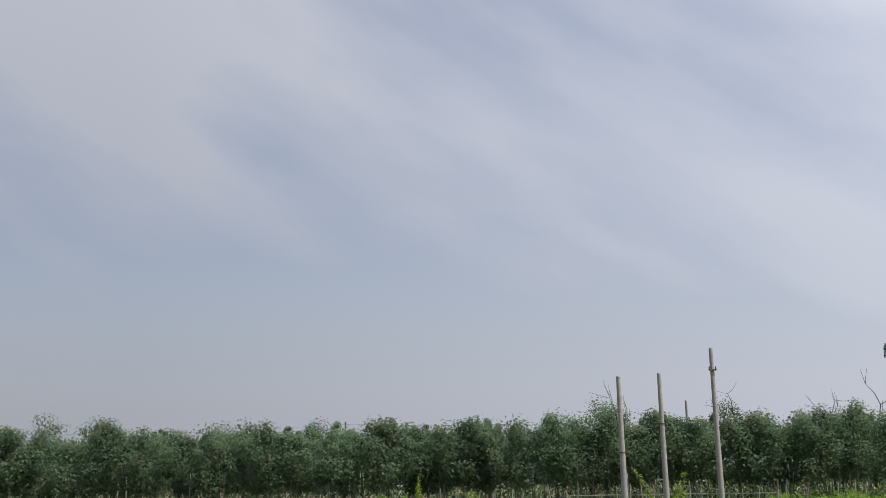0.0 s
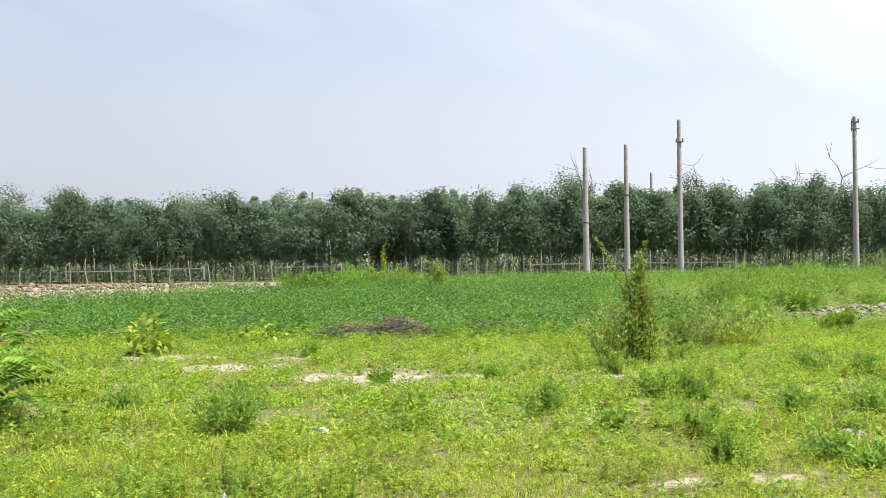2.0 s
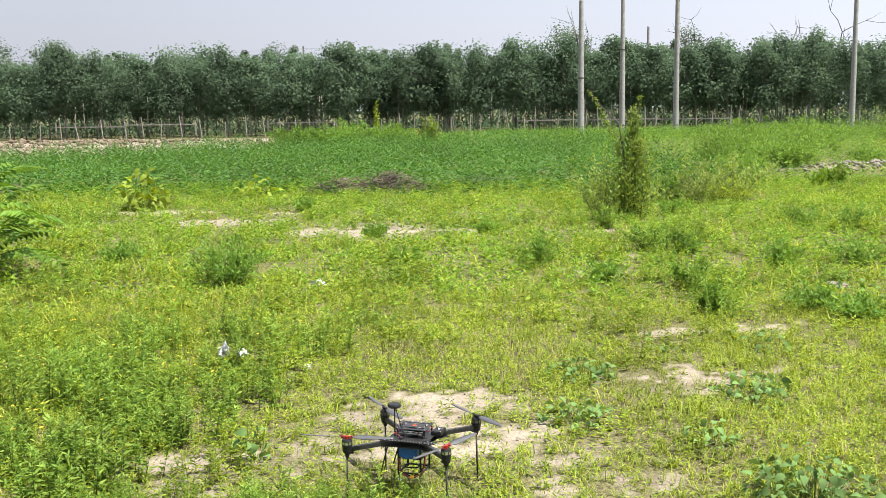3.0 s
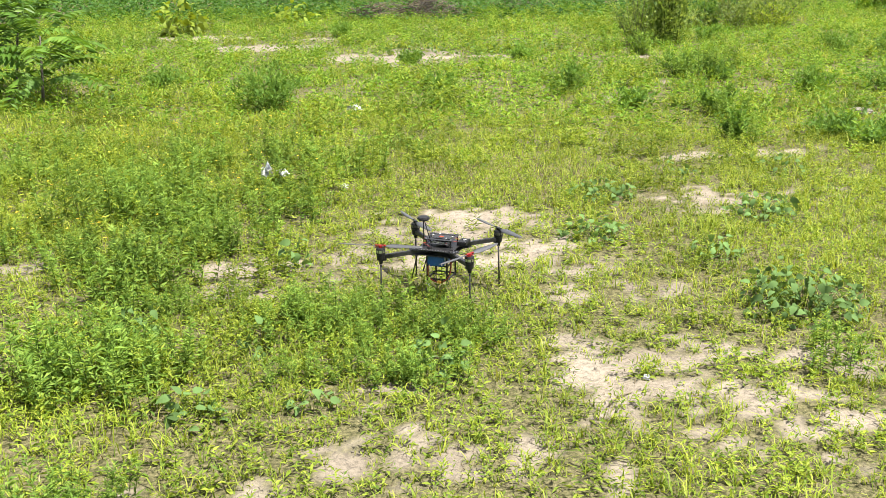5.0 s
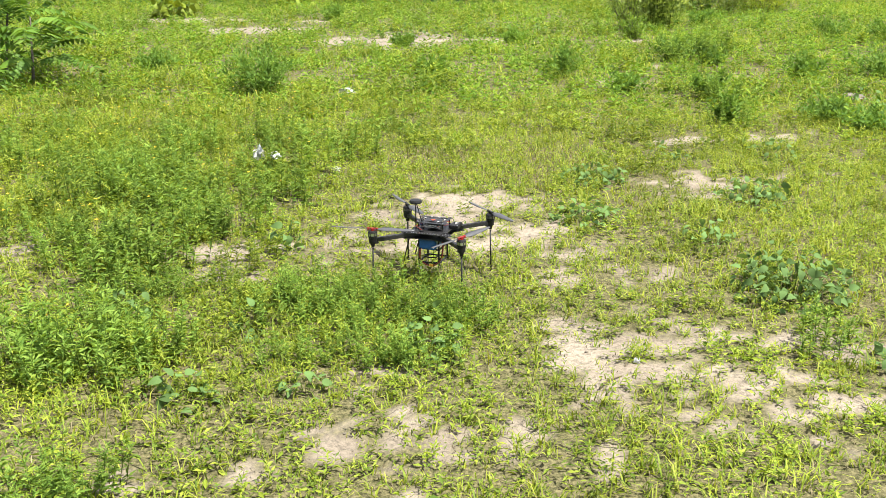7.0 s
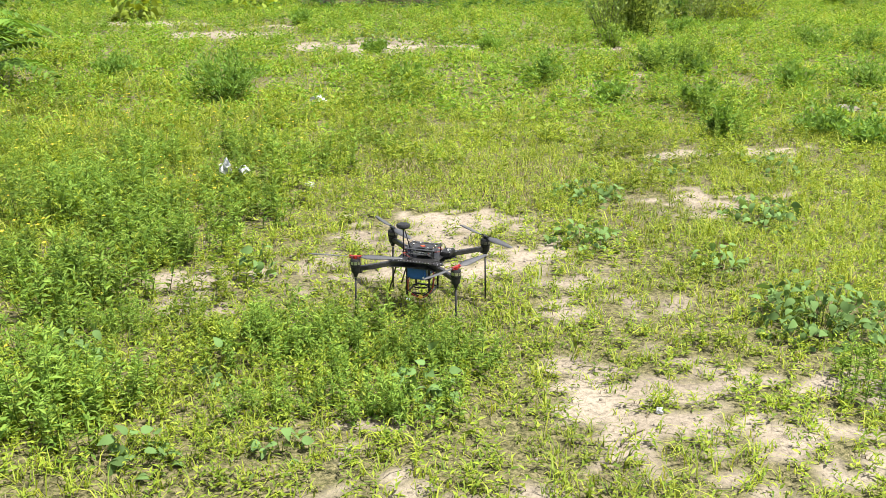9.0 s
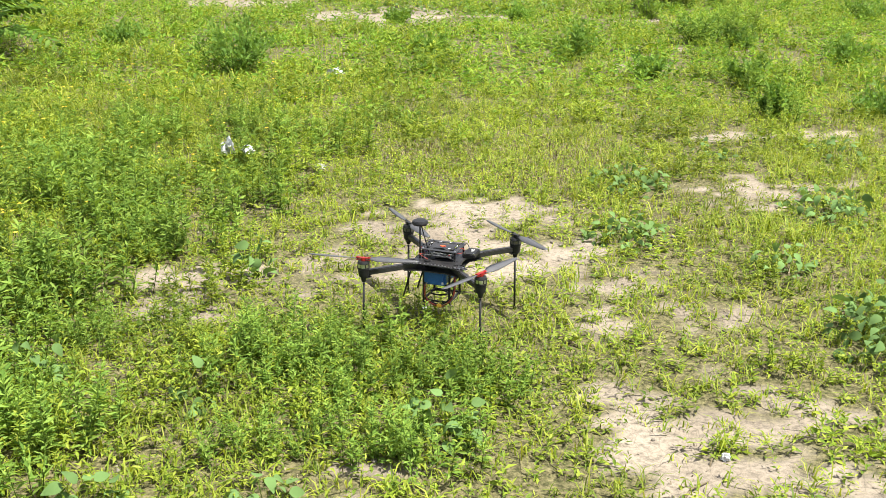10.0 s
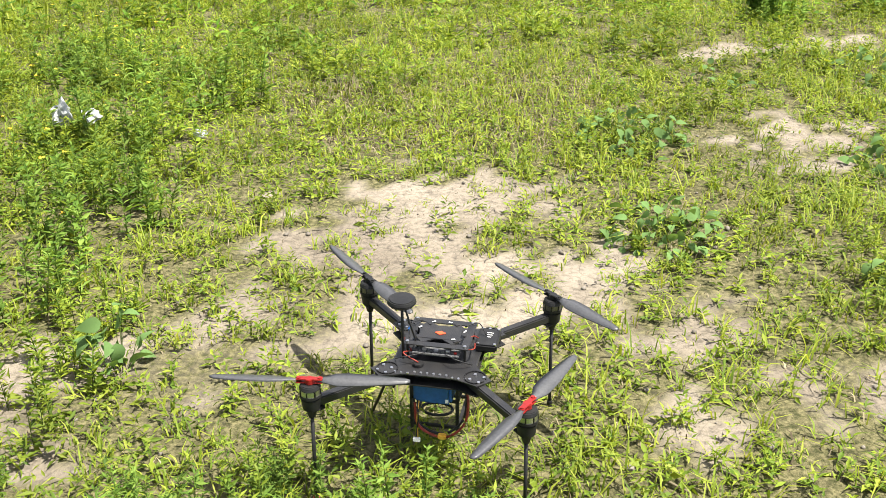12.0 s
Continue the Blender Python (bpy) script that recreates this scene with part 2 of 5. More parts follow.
def tube_arrays(points, radii, seg=6):
    """Vertices and triangles of a tapered tube along points."""
    pts = np.asarray(points, float)
    rad = np.broadcast_to(np.asarray(radii, float), (len(pts),))
    d = np.gradient(pts, axis=0)
    d /= np.linalg.norm(d, axis=1, keepdims=True) + 1e-9
    ref = np.where(np.abs(d[:, 2:3]) > 0.9, [[1.0, 0, 0]], [[0, 0, 1.0]])
    u = np.cross(d, ref)
    u /= np.linalg.norm(u, axis=1, keepdims=True) + 1e-9
    w = np.cross(d, u)
    a = np.linspace(0, 2 * np.pi, seg, endpoint=False)
    v = pts[:, None] + rad[:, None, None] * (np.cos(a)[None, :, None] * u[:, None] + np.sin(a)[None, :, None] * w[:, None])
    n = len(pts)
    i, j = np.meshgrid(np.arange(n - 1), np.arange(seg), indexing="ij")
    p0, p1 = i * seg + j, i * seg + (j + 1) % seg
    q0, q1 = p0 + seg, p1 + seg
    f = np.concatenate([np.stack([p0, p1, q1], -1).reshape(-1, 3), np.stack([p0, q1, q0], -1).reshape(-1, 3)])
    cap = np.array([[(n - 1) * seg, (n - 1) * seg + k, (n - 1) * seg + k + 1] for k in range(1, seg - 1)]
                   + [[0, k + 1, k] for k in range(1, seg - 1)])
    return v.reshape(-1, 3), np.concatenate([f, cap])


def merge(parts):
    vs, fs, n = [], [], 0
    for v, f in parts:
        vs.append(v)
        fs.append(f + n)
        n += len(v)
    return np.concatenate(vs), np.concatenate(fs)


def bend(points, n=6):
    """A smooth run of points through the given ones."""
    p = [Vector(q) for q in points]
    p = [p[0] * 2 - p[1]] + p + [p[-1] * 2 - p[-2]]
    out = []
    for i in range(1, len(p) - 2):
        for k in range(n):
            t = k / n
            out.append(0.5 * (2 * p[i] + (p[i + 1] - p[i - 1]) * t + (2 * p[i - 1] - 5 * p[i] + 4 * p[i + 1] - p[i + 2]) * t * t
                              + (3 * p[i] - p[i - 1] - 3 * p[i + 1] + p[i + 2]) * t ** 3))
    return [q[:] for q in out] + [p[-2][:]]


def tube(name, points, radii, material, parent, seg=6, label=""):
    return part(name, tri_mesh(name, *tube_arrays(points, radii, seg), material), material, parent, label)


def unit(a):
    return a / (np.linalg.norm(a, axis=-1, keepdims=True) + 1e-9)


def leaf_arrays(p, d, length, width, fold=0.25):
    """Pointed, slightly folded leaves: base points p, ways d, and their sizes."""
    n = len(p)
    d = unit(d)
    side = unit(np.cross(d, unit(np.array([0, 0, 1.0]) + 0.35 * rng.normal(size=(n, 3)))))
    up = np.cross(side, d)
    length, width = np.broadcast_to(length, n)[:, None], np.broadcast_to(width, n)[:, None]
    mid = p + d * length * 0.45
    v = np.stack([p, mid + side * width * 0.5 + up * width * fold, p + d * length - up * length * 0.12,
                  mid - side * width * 0.5 + up * width * fold], 1).reshape(-1, 3)
    b = 4 * np.arange(n)[:, None]
    return v, np.concatenate([b + [0, 1, 2], b + [0, 2, 3]])


def blade_arrays(p, h, w, lean, yaw):
    """Grass blades that bend over: two steps wide, then a point."""
    n = len(p)
    out = np.stack([np.cos(yaw), np.sin(yaw), 0 * yaw], -1)
    side = np.stack([-np.sin(yaw), np.cos(yaw), 0 * yaw], -1) * (w * 0.5)[:, None]
    up = np.array([0, 0, 1.0])
    h, lean = h[:, None], lean[:, None]
    mid = p + out * h * lean * 0.35 + up * h * 0.6
    tip = p + out * h * lean + up * h * (1.0 - 0.35 * lean)
    v = np.stack([p - side, p + side, mid + side * 0.9, mid - side * 0.9, tip], 1).reshape(-1, 3)
    b = 5 * np.arange(n)[:, None]
    return v, np.concatenate([b + [0, 1, 2], b + [0, 2, 3], b + [3, 2, 4]])


# ---- lie of the land ----
def lattice(ix, iy, s):
    v = np.sin(ix * 127.1 + iy * 311.7 + s * 74.7) * 43758.5453
    return v - np.floor(v)


def drift(x, y, s=0.0, octaves=3):
    """Smooth noise over the plan, 0 to 1."""
    x, y = np.asarray(x, float), np.asarray(y, float)
    total, amp, norm = 0.0, 1.0, 0.0
    for o in range(octaves):
        ix, iy = np.floor(x), np.floor(y)
        fx, fy = x - ix, y - iy
        fx, fy = fx * fx * (3 - 2 * fx), fy * fy * (3 - 2 * fy)
        a, b = lattice(ix, iy, s + o), lattice(ix + 1, iy, s + o)
        c, d = lattice(ix, iy + 1, s + o), lattice(ix + 1, iy + 1, s + o)
        total = total + amp * (a + (b - a) * fx + (c - a) * fy + (a - b - c + d) * fx * fy)
        norm += amp
        amp *= 0.5
        x, y = x * 2.03, y * 2.03
    return total / norm


def step(a, b, x):
    t = np.clip((x - a) / (b - a), 0, 1)
    return t * t * (3 - 2 * t)


BY_DRONE = [  # middle, half widths, turn in degrees and strength of the bare silt patches
    (0.12, 5.42, 0.34, 0.2, -8, 1.3), (-0.3, 5.25, 0.24, 0.2, 0, 1.0), (0.05, 5.0, 0.55, 0.26, 0, 1.1), (0.55, 4.8, 0.3, 0.2, -35, 1.0),
    (-0.85, 4.42, 0.34, 0.2, 25, 0.95), (-0.4, 4.68, 0.16, 0.14, 0, 0.9), (0.2, 4.68, 0.45, 0.2, 0, 0.85), (0.85, 4.15, 0.3, 0.16, 0, 0.7),
    (0.85, 4.45, 0.18, 0.14, 0, 0.7), (-0.86, 4.12, 0.14, 0.12, 0, 0.8), (-2.13, 4.42, 0.2, 0.13, 60, 1.2), (0.58, 4.12, 0.12, 0.1, 0, 0.8),
    (1.55, 5.8, 0.24, 0.24, 0, 1.2), (2.2, 6.02, 0.16, 0.1, 0, 1.0), (2.05, 7.15, 0.6, 0.1, 8, 1.5), (-0.13, 3.06, 0.09, 0.12, 0, 1.2),
]
FURROWS = [
    (0.7, 3.22, 0.36, 0.1, -78, 1.3), (0.98, 3.2, 0.38, 0.085, -83, 1.2), (1.22, 2.98, 0.3, 0.09, -70, 1.3), (1.48, 2.95, 0.26, 0.085, -78, 1.2),
    (1.25, 3.45, 0.55, 0.14, 0, 1.0), (1.75, 3.36, 0.2, 0.2, 0, 1.0), (1.7, 2.75, 0.1, 0.26, 10, 0.8),
    (-0.18, 2.56, 0.09, 0.1, 20, 1.3), (0.02, 2.58, 0.055, 0.13, 0, 1.2), (0.22, 2.52, 0.05, 0.1, 0, 1.2), (0.42, 2.64, 0.06, 0.13, 10, 1.0),
    (0.68, 2.47, 0.06, 0.08, 0, 1.0), (-0.79, 2.27, 0.06, 0.12, 0, 1.2), (-0.4, 2.29, 0.04, 0.13, 0, 1.2), (0.06, 2.31, 0.07, 0.08, 0, 0.8),
]
BARE_FAR = [
    (-4.7, 16.0, 0.7, 0.35, 0, 1.4), (-3.2, 14.5, 0.55, 0.4, 0, 1.5), (-2.6, 15.8, 0.4, 0.25, 0, 1.0), (-1.8, 13.1, 0.28, 0.35, 0, 1.4), (-0.95, 13.2, 0.45, 0.65, 0, 1.5),
    (0.26, 13.3, 0.6, 0.2, 0, 1.0), (1.5, 9.74, 0.25, 0.1, 0, 1.2), (2.25, 10.8, 0.3, 0.12, 0, 1.0), (2.7, 10.2, 0.2, 0.1, 0, 1.1), (3.4, 9.4, 0.2, 0.1, 0, 1.1),
    (1.9, 13.1, 0.3, 0.15, 0, 1.0), (-2.6, 7.08, 0.2, 0.12, 0, 1.0), (-22.0, 45.0, 7.6, 8.0, 0, 3.0), (10.3, 24.4, 2.0, 1.2, 0, 1.6), (-9.0, 55.5, 6.0, 2.0, 0, 2.0),
]


def bare(x, y):
    """How bare the ground is, 0 to 1."""
    x, y = np.asarray(x, float), np.asarray(y, float)
    wx = x + 0.09 * (drift(x * 5, y * 5, 61.0, 2) - 0.5)
    wy = y + 0.09 * (drift(x * 5, y * 5, 67.0, 2) - 0.5)
    s = np.zeros(np.shape(x))
    for cx, cy, rx, ry, turn, k in BY_DRONE + FURROWS + BARE_FAR:
        c, n = math.cos(radians(turn)), math.sin(radians(turn))
        u, v = (wx - cx) * c + (wy - cy) * n, (wy - cy) * c - (wx - cx) * n
        s = np.maximum(s, k * np.exp(-((u / (1.3 * rx)) ** 2 + (v / (1.3 * ry)) ** 2)))
    n = 0.35 * drift(x * 4.5, y * 4.5, 3.0) + 0.65 * drift(x * 13.0, y * 13.0, 13.0, 2)
    s = np.where(y < 12, 0.78 * s, s)
    return 0.95 * step(0.4, 0.66, s + 2.5 * (n - 0.52)) * step(0.06, 0.22, s)


SPARSE = [  # stretches where the growth is thin and silt shows between the tufts
    (0.2, 4.75, 1.35, 0.75, 0.43), (1.15, 3.2, 1.0, 0.7, 0.32), (0.0, 2.45, 1.2, 0.5, 0.29), (1.5, 5.8, 0.8, 0.4, 0.36), (-3.0, 14.8, 2.4, 1.0, 0.29),
    (0.6, 4.0, 0.7, 0.5, 0.1), (1.7, 7.2, 1.1, 0.3, 0.36), (-0.9, 4.35, 0.8, 0.3, 0.29), (0.4, 6.9, 1.0, 0.4, 0.22), (2.0, 9.4, 1.4, 0.6, 0.22),
    (-1.8, 6.9, 0.6, 0.4, 0.22), (1.4, 2.4, 1.0, 0.6, 0.1), (-0.3, 13.3, 1.8, 0.6, 0.29), (-0.55, 5.8, 0.3, 0.3, 0.22),
]


def thin(x, y):
    s = np.zeros(np.shape(x))
    for cx, cy, rx, ry, k in SPARSE:
        s = s + k * np.exp(-(((x - cx) / rx) ** 2 + ((y - cy) / ry) ** 2))
    return np.minimum(s, 0.8)


LUSH = [(1.15, 2.38, 0.55, 0.18, 0.55), (0.5, 3.62, 0.24, 0.26, 0.5), (0.55, 2.62, 0.5, 0.14, 0.6), (0.42, 4.15, 0.16, 0.2, 0.4), (0.25, 3.62, 0.24, 0.16, 0.7), (1.05, 2.95, 0.3, 0.25, 0.45), (-0.08, 3.75, 0.42, 0.3, 1.0), (0.0, 4.02, 0.26, 0.2, 1.0), (-0.7, 3.6, 0.8, 0.45, 0.8), (-1.7, 5.3, 0.9, 1.0, 0.45), (-1.2, 3.0, 0.6, 0.5, 0.7), (-0.4, 4.6, 0.1, 0.1, 0.9),
        (0.75, 5.75, 0.5, 0.2, 0.7), (1.5, 5.1, 0.2, 0.2, 1.0), (0.9, 2.3, 0.4, 0.2, 0.6), (2.3, 4.4, 0.6, 0.6, 0.6), (-2.0, 8.0, 1.4, 1.0, 0.5)]


def lush(x, y):
    s = np.zeros(np.shape(x))
    for cx, cy, rx, ry, k in LUSH:
        s = np.maximum(s, k * np.exp(-(((x - cx) / rx) ** 2 + ((y - cy) / ry) ** 2)))
    return s


def land(x, y):
    """Height of the ground."""
    x, y = np.asarray(x, float), np.asarray(y, float)
    near = 0.025 * (drift(x * 1.7, y * 1.7, 9.0) - 0.5) + 0.012 * (drift(x * 7, y * 7, 5.0) - 0.5)
    bank = 0.22 * np.exp(-(((x + 21) / 13) ** 4 + ((y - 50) / 4.5) ** 2)) * (0.6 + 0.8 * drift(x * 0.5, y * 0.5, 2.0))
    mound = 0.22 * np.exp(-(((x - 10.3) / 2.3) ** 2 + ((y - 24.4) / 1.5) ** 2))
    return near + bank + mound + 0.22 * step(28, 50, y) * step(-9, 4, x)


def grid_ground():
    def ticks(lo, hi, fine, out):
        a = np.arange(lo, hi + 1e-6, fine)
        g = fine * 1.25 ** np.arange(1, 60)
        up = hi + np.cumsum(g)
        dn = lo - np.cumsum(g)
        return np.concatenate([dn[dn > -out][::-1], a, up[up < out]])
    xs, ys = ticks(-5, 5.6, 0.075, 3500), ticks(0, 16.5, 0.075, 3500)
    X, Y = np.meshgrid(xs, ys)
    v = np.stack([X, Y, land(X, Y)], -1).reshape(-1, 3)
    nx, ny = len(xs), len(ys)
    i, j = np.meshgrid(np.arange(ny - 1), np.arange(nx - 1), indexing="ij")
    a = (i * nx + j).ravel()
    f = np.concatenate([np.stack([a, a + 1, a + nx + 1], -1), np.stack([a, a + nx + 1, a + nx], -1)])
    me = tri_mesh("ground", v, f, M_SOIL)
    at = me.attributes.new("cover", "FLOAT", "POINT")
    at.data.foreach_set("value", ((1 - bare(X, Y)) * (1 - 0.85 * thin(X, Y))).astype(np.float32).ravel())
    me.polygons.foreach_set("use_smooth", np.ones(len(f), bool))
    return tagged(new("ground", me), "pale dried silt overgrown with grass and weeds", "ground", kind="structure")


grid_ground()


# ---- far things: poles, trees, fence ----
def concrete_pole(x, y, height, band=0.0, arm=0.0, label="pale grey tapered concrete pole standing in the field"):
    z = float(land(x, y))
    ob = empty("utility_pole", pose(x, y, z), label, "utility pole", "bare concrete poles")
    part("shaft", cyl_bm(0.165, 0.105, -0.05, height, seg=20), M_CONCRETE, ob)
    part("cap", cyl_bm(0.108, 0.09, height, height + 0.05, seg=20), M_CONCRETE, ob)
    if band:
        part("band", cyl_bm(0.15, 0.15, band, band + 0.07, seg=20, bevel=0.01), M_BARK, ob, "dark rusted steel band")
    if arm:
        part("crossarm", box_bm(0.42, 0.07, 0.07, (0, -0.12, height - arm), 0.008), M_BARK, ob, "short rusted steel crossarm")
        for sx in (-0.17, 0.17):
            part("insulator", cyl_bm(0.05, 0.03, height - arm + 0.03, height - arm + 0.2, (sx, -0.12), 10), M_BARK, ob)
    return ob


concrete_pole(5.60, 50.1, 6.43, band=2.75)
concrete_pole(8.45, 56.0, 7.15, band=4.4)
concrete_pole(11.35, 56.0, 8.45, arm=1.18)
top_pole = concrete_pole(21.52, 58.0, 8.72, arm=0.3, label="concrete pole with steel bracket and insulators near its top")
part("bracket", box_bm(0.5, 0.06, 0.06, (0, -0.1, 8.05), 0.008), M_BARK, top_pole)
part("strut", box_bm(0.05, 0.05, 0.6, (-0.2, -0.12, 8.2), 0.008), M_BARK, top_pole)
concrete_pole(15.6, 90.0, 8.2)

pylon = empty("power_pole", pose(20.0, 118.0, float(land(20, 118))), "distant dark pole with two crossarms beyond the trees", "utility pole")
part("shaft", cyl_bm(0.2, 0.14, 0, 7.9, seg=10), M_BARK, pylon)
for h, w in ((7.5, 3.0), (6.7, 2.2)):
    part("crossarm", box_bm(w, 0.12, 0.14, (0, -0.1, h), 0.01), M_BARK, pylon)
for s in (-1, 1):
    part("brace", box_bm(1.5, 0.06, 0.06, (s * 0.6, -0.1, 7.05), 0.0, Matrix.Rotation(s * -0.6, 4, "Y")), M_BARK, pylon)

wire = empty("overhead_wire", pose(-50, 88, 0), "thin dark overhead wire sagging beyond the trees", "wire")
for k, z0 in enumerate((6.1, 6.5)):
    xs = np.linspace(0, 72, 40)
    sag = 0.9 * ((xs % 36) / 18 - 1) ** 2
    tube("strand", np.stack([xs, 0 * xs + k * 0.4, z0 + sag * 0.5], -1), 0.007, M_BARK, wire, 4)
for px in (0.0, 36.0, 72.0):
    part("support", cyl_bm(0.1, 0.07, 0.1, 7.1, (px, 0.2), 8), M_BARK, wire)


def crown_leaves(blobs, per, size):
    """Leaf sprays in uneven clumps; blobs are rows of middle and half widths."""
    ps, ds = [], []
    for cx, cy, cz, rx, ry, rz in blobs:
        d = unit(rng.normal(size=(per, 3)))
        r = rng.uniform(0.35, 1.0, (per, 1)) ** 0.45 * (0.75 + 0.5 * rng.random((per, 1)))
        ps.append(np.array([cx, cy, cz]) + d * r * np.array([rx, ry, rz]))
        ds.append(d)
    p, out = np.concatenate(ps), np.concatenate(ds)
    n = len(p)
    face = unit(out + 0.3 * rng.normal(size=(n, 3)) + [0, 0, 0.35])
    along = unit(np.cross(face, rng.normal(size=(n, 3))))
    across = np.cross(face, along)
    length = (size * rng.uniform(0.6, 1.4, n))[:, None]
    wide = length * rng.uniform(0.3, 0.42, (n, 1))
    v = np.stack([p - along * length * 0.5, p + across * wide, p + along * length * 0.5, p - across * wide], 1).reshape(-1, 3)
    b = 4 * np.arange(n)[:, None]
    return v, np.concatenate([b + [0, 1, 2], b + [0, 2, 3]])


def tree_variant(height, clear, spread, blobs, per, size, leaf, bark, r0, pointed=False):
    """One tree at the origin: tapered trunk with limbs, and a crown of sprays."""
    ob = empty("tree", pose(0, 0, 0), "dark green young nursery tree with a bare slender trunk", "tree", "nursery trees")
    bend = rng.normal(0, 0.05, 2)
    zs = np.linspace(-0.05, height * 0.86, 7)
    trunk = np.stack([bend[0] * zs + 0.04 * np.sin(zs * 1.3), bend[1] * zs, zs], -1)
    pieces = [tube_arrays(trunk, np.linspace(r0, r0 * 0.3, 7), 7)]
    rows = []
    for k in range(blobs):
        t = (k + rng.random()) / blobs
        z = clear + (height - clear) * (0.08 + 0.9 * t)
        girth = spread * ((1.0 - 0.8 * t) if pointed else math.sqrt(max(0.08, 1 - (2 * t - 0.85) ** 2 * 0.8)))
        a, rr = rng.uniform(0, 2 * np.pi), girth * rng.uniform(0.15, 0.8)
        c = np.array([rr * math.cos(a) + bend[0] * z, rr * math.sin(a) + bend[1] * z, z])
        s = spread * rng.uniform(0.26, 0.5) * (1.0 - 0.55 * t if pointed else 1.0)
        rows.append((*c, s, s, s * rng.uniform(0.7, 1.25)))
        z0 = clear + (z - clear) * 0.55
        start = np.array([bend[0] * z0, bend[1] * z0, z0])
        pieces.append(tube_arrays([start, (start + c) / 2 + [0, 0, 0.08], c], [r0 * 0.35, r0 * 0.22, r0 * 0.08], 5))
    part("trunk", tri_mesh("trunk", *merge(pieces), bark), bark, ob)
    part("crown", tri_mesh("crown", *crown_leaves(rows, per, size), leaf), leaf, ob)
    return ob


ROUND = [tree_variant(h, c, s, 28, 150, 0.145, M_TREE_HAZED, M_PALEBARK, 0.05) for h, c, s in
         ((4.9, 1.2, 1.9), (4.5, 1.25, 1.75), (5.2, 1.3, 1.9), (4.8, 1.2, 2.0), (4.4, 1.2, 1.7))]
TALL = [tree_variant(h, c, s, 26, 110, 0.15, M_POPLAR_HAZED, M_BARK, 0.09, True) for h, c, s in
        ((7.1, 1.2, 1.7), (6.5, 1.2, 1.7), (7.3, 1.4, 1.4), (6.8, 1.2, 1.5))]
AIRY = [tree_variant(7.4, 2.0, 2.2, 30, 70, 0.17, M_POPLAR_HAZED, M_BARK, 0.1)]
PLACED = []


def stand(kind, x, y, scale, turn, squash=1.0):
    m = Matrix.Translation((x, y, float(land(x, y)))) @ Matrix.Rotation(turn, 4, "Z") @ Matrix.Diagonal((scale, scale, scale * squash, 1))
    if kind not in PLACED:
        PLACED.append(kind)
        kind.matrix_basis = m
        return kind
    return copy_thing(kind, m)


for row, (y0, gap) in enumerate(((65.0, 1.75), (69.0, 2.0), (74.0, 2.4))):
    x = -37.0 - row
    while x < 39 + row * 2:
        stand(ROUND[int(rng.integers(5))], x + rng.normal(0, 0.25), y0 + rng.normal(0, 0.5), rng.uniform(0.92, 1.14), rng.uniform(0, 6.28))
        x += gap * rng.uniform(0.8, 1.2)
x = -46.0
while x < 50:
    k = TALL[int(rng.integers(4))] if rng.random() < 0.72 else AIRY[0]
    one = stand(k, x, 82 + rng.normal(0, 2.5), rng.uniform(0.78, 1.03), rng.uniform(0, 6.28))
    tagged(one, "taller tree rising behind the nursery rows, its green greyed for haze", "tree", "trees behind the nursery")
    x += rng.uniform(0.7, 1.7)

def branching(p, d, length, r, depth, out):
    q = p + d * length * 0.5 + rng.normal(0, 0.05, 3) * length
    e = p + d * length + rng.normal(0, 0.06, 3) * length
    out.append(tube_arrays([p, q, e], [r, r * 0.8, r * 0.55], 5))
    if depth:
        for _ in range(2 if depth < 3 else 3):
            nd = unit(d + rng.normal(0, 0.5, 3) + [0, 0, 0.1])
            branching(e, nd, length * rng.uniform(0.55, 0.8), r * 0.55, depth - 1, out)


for x, y, h in ((23.4, 76.0, 3.7), (17.4, 79.0, 3.7), (9.0, 80.0, 3.5), (25.6, 74.0, 3.7)):
    dead = empty("dead_tree", pose(x, y, float(land(x, y))), "leafless grey dead tree above the nursery canopy", "dead tree", "dead trees")
    limbs = []
    branching(np.zeros(3), np.array([0.0, 0, 1.0]), h, 0.11, 3, limbs)
    part("trunk", tri_mesh("trunk", *merge(limbs), M_BARK), M_BARK, dead)

def undergrowth(name, label, mat, n, x0, x1, y0, y1, height, size):
    x, y = rng.uniform(x0, x1, n), rng.uniform(y0, y1, n)
    top = height * (0.45 + 0.8 * drift(x * 0.35, y * 0.35, 50.0))
    p = np.stack([x, y, land(x, y) + top * rng.random(n)], -1)
    l = size * rng.uniform(0.6, 1.3, n)
    v, f = leaf_arrays(p, rng.normal(size=(n, 3)) + [0, 0, 0.5], l, l * 0.5)
    return tagged(new(name, tri_mesh(name, v, f, mat)), label, "undergrowth", kind="stuff")


# Leaf mass added where the deep rows leave only shade under the crowns.
undergrowth("undergrowth", "leaf mass added to fill the shade between the nursery trunks", M_TREE_HAZED, 34000, -48, 50, 76, 86, 2.9, 0.3)
undergrowth("undergrowth_edge", "low green weeds at the feet of nursery trees", M_TREE_HAZED, 14000, -42, 44, 67, 75, 0.9, 0.22)

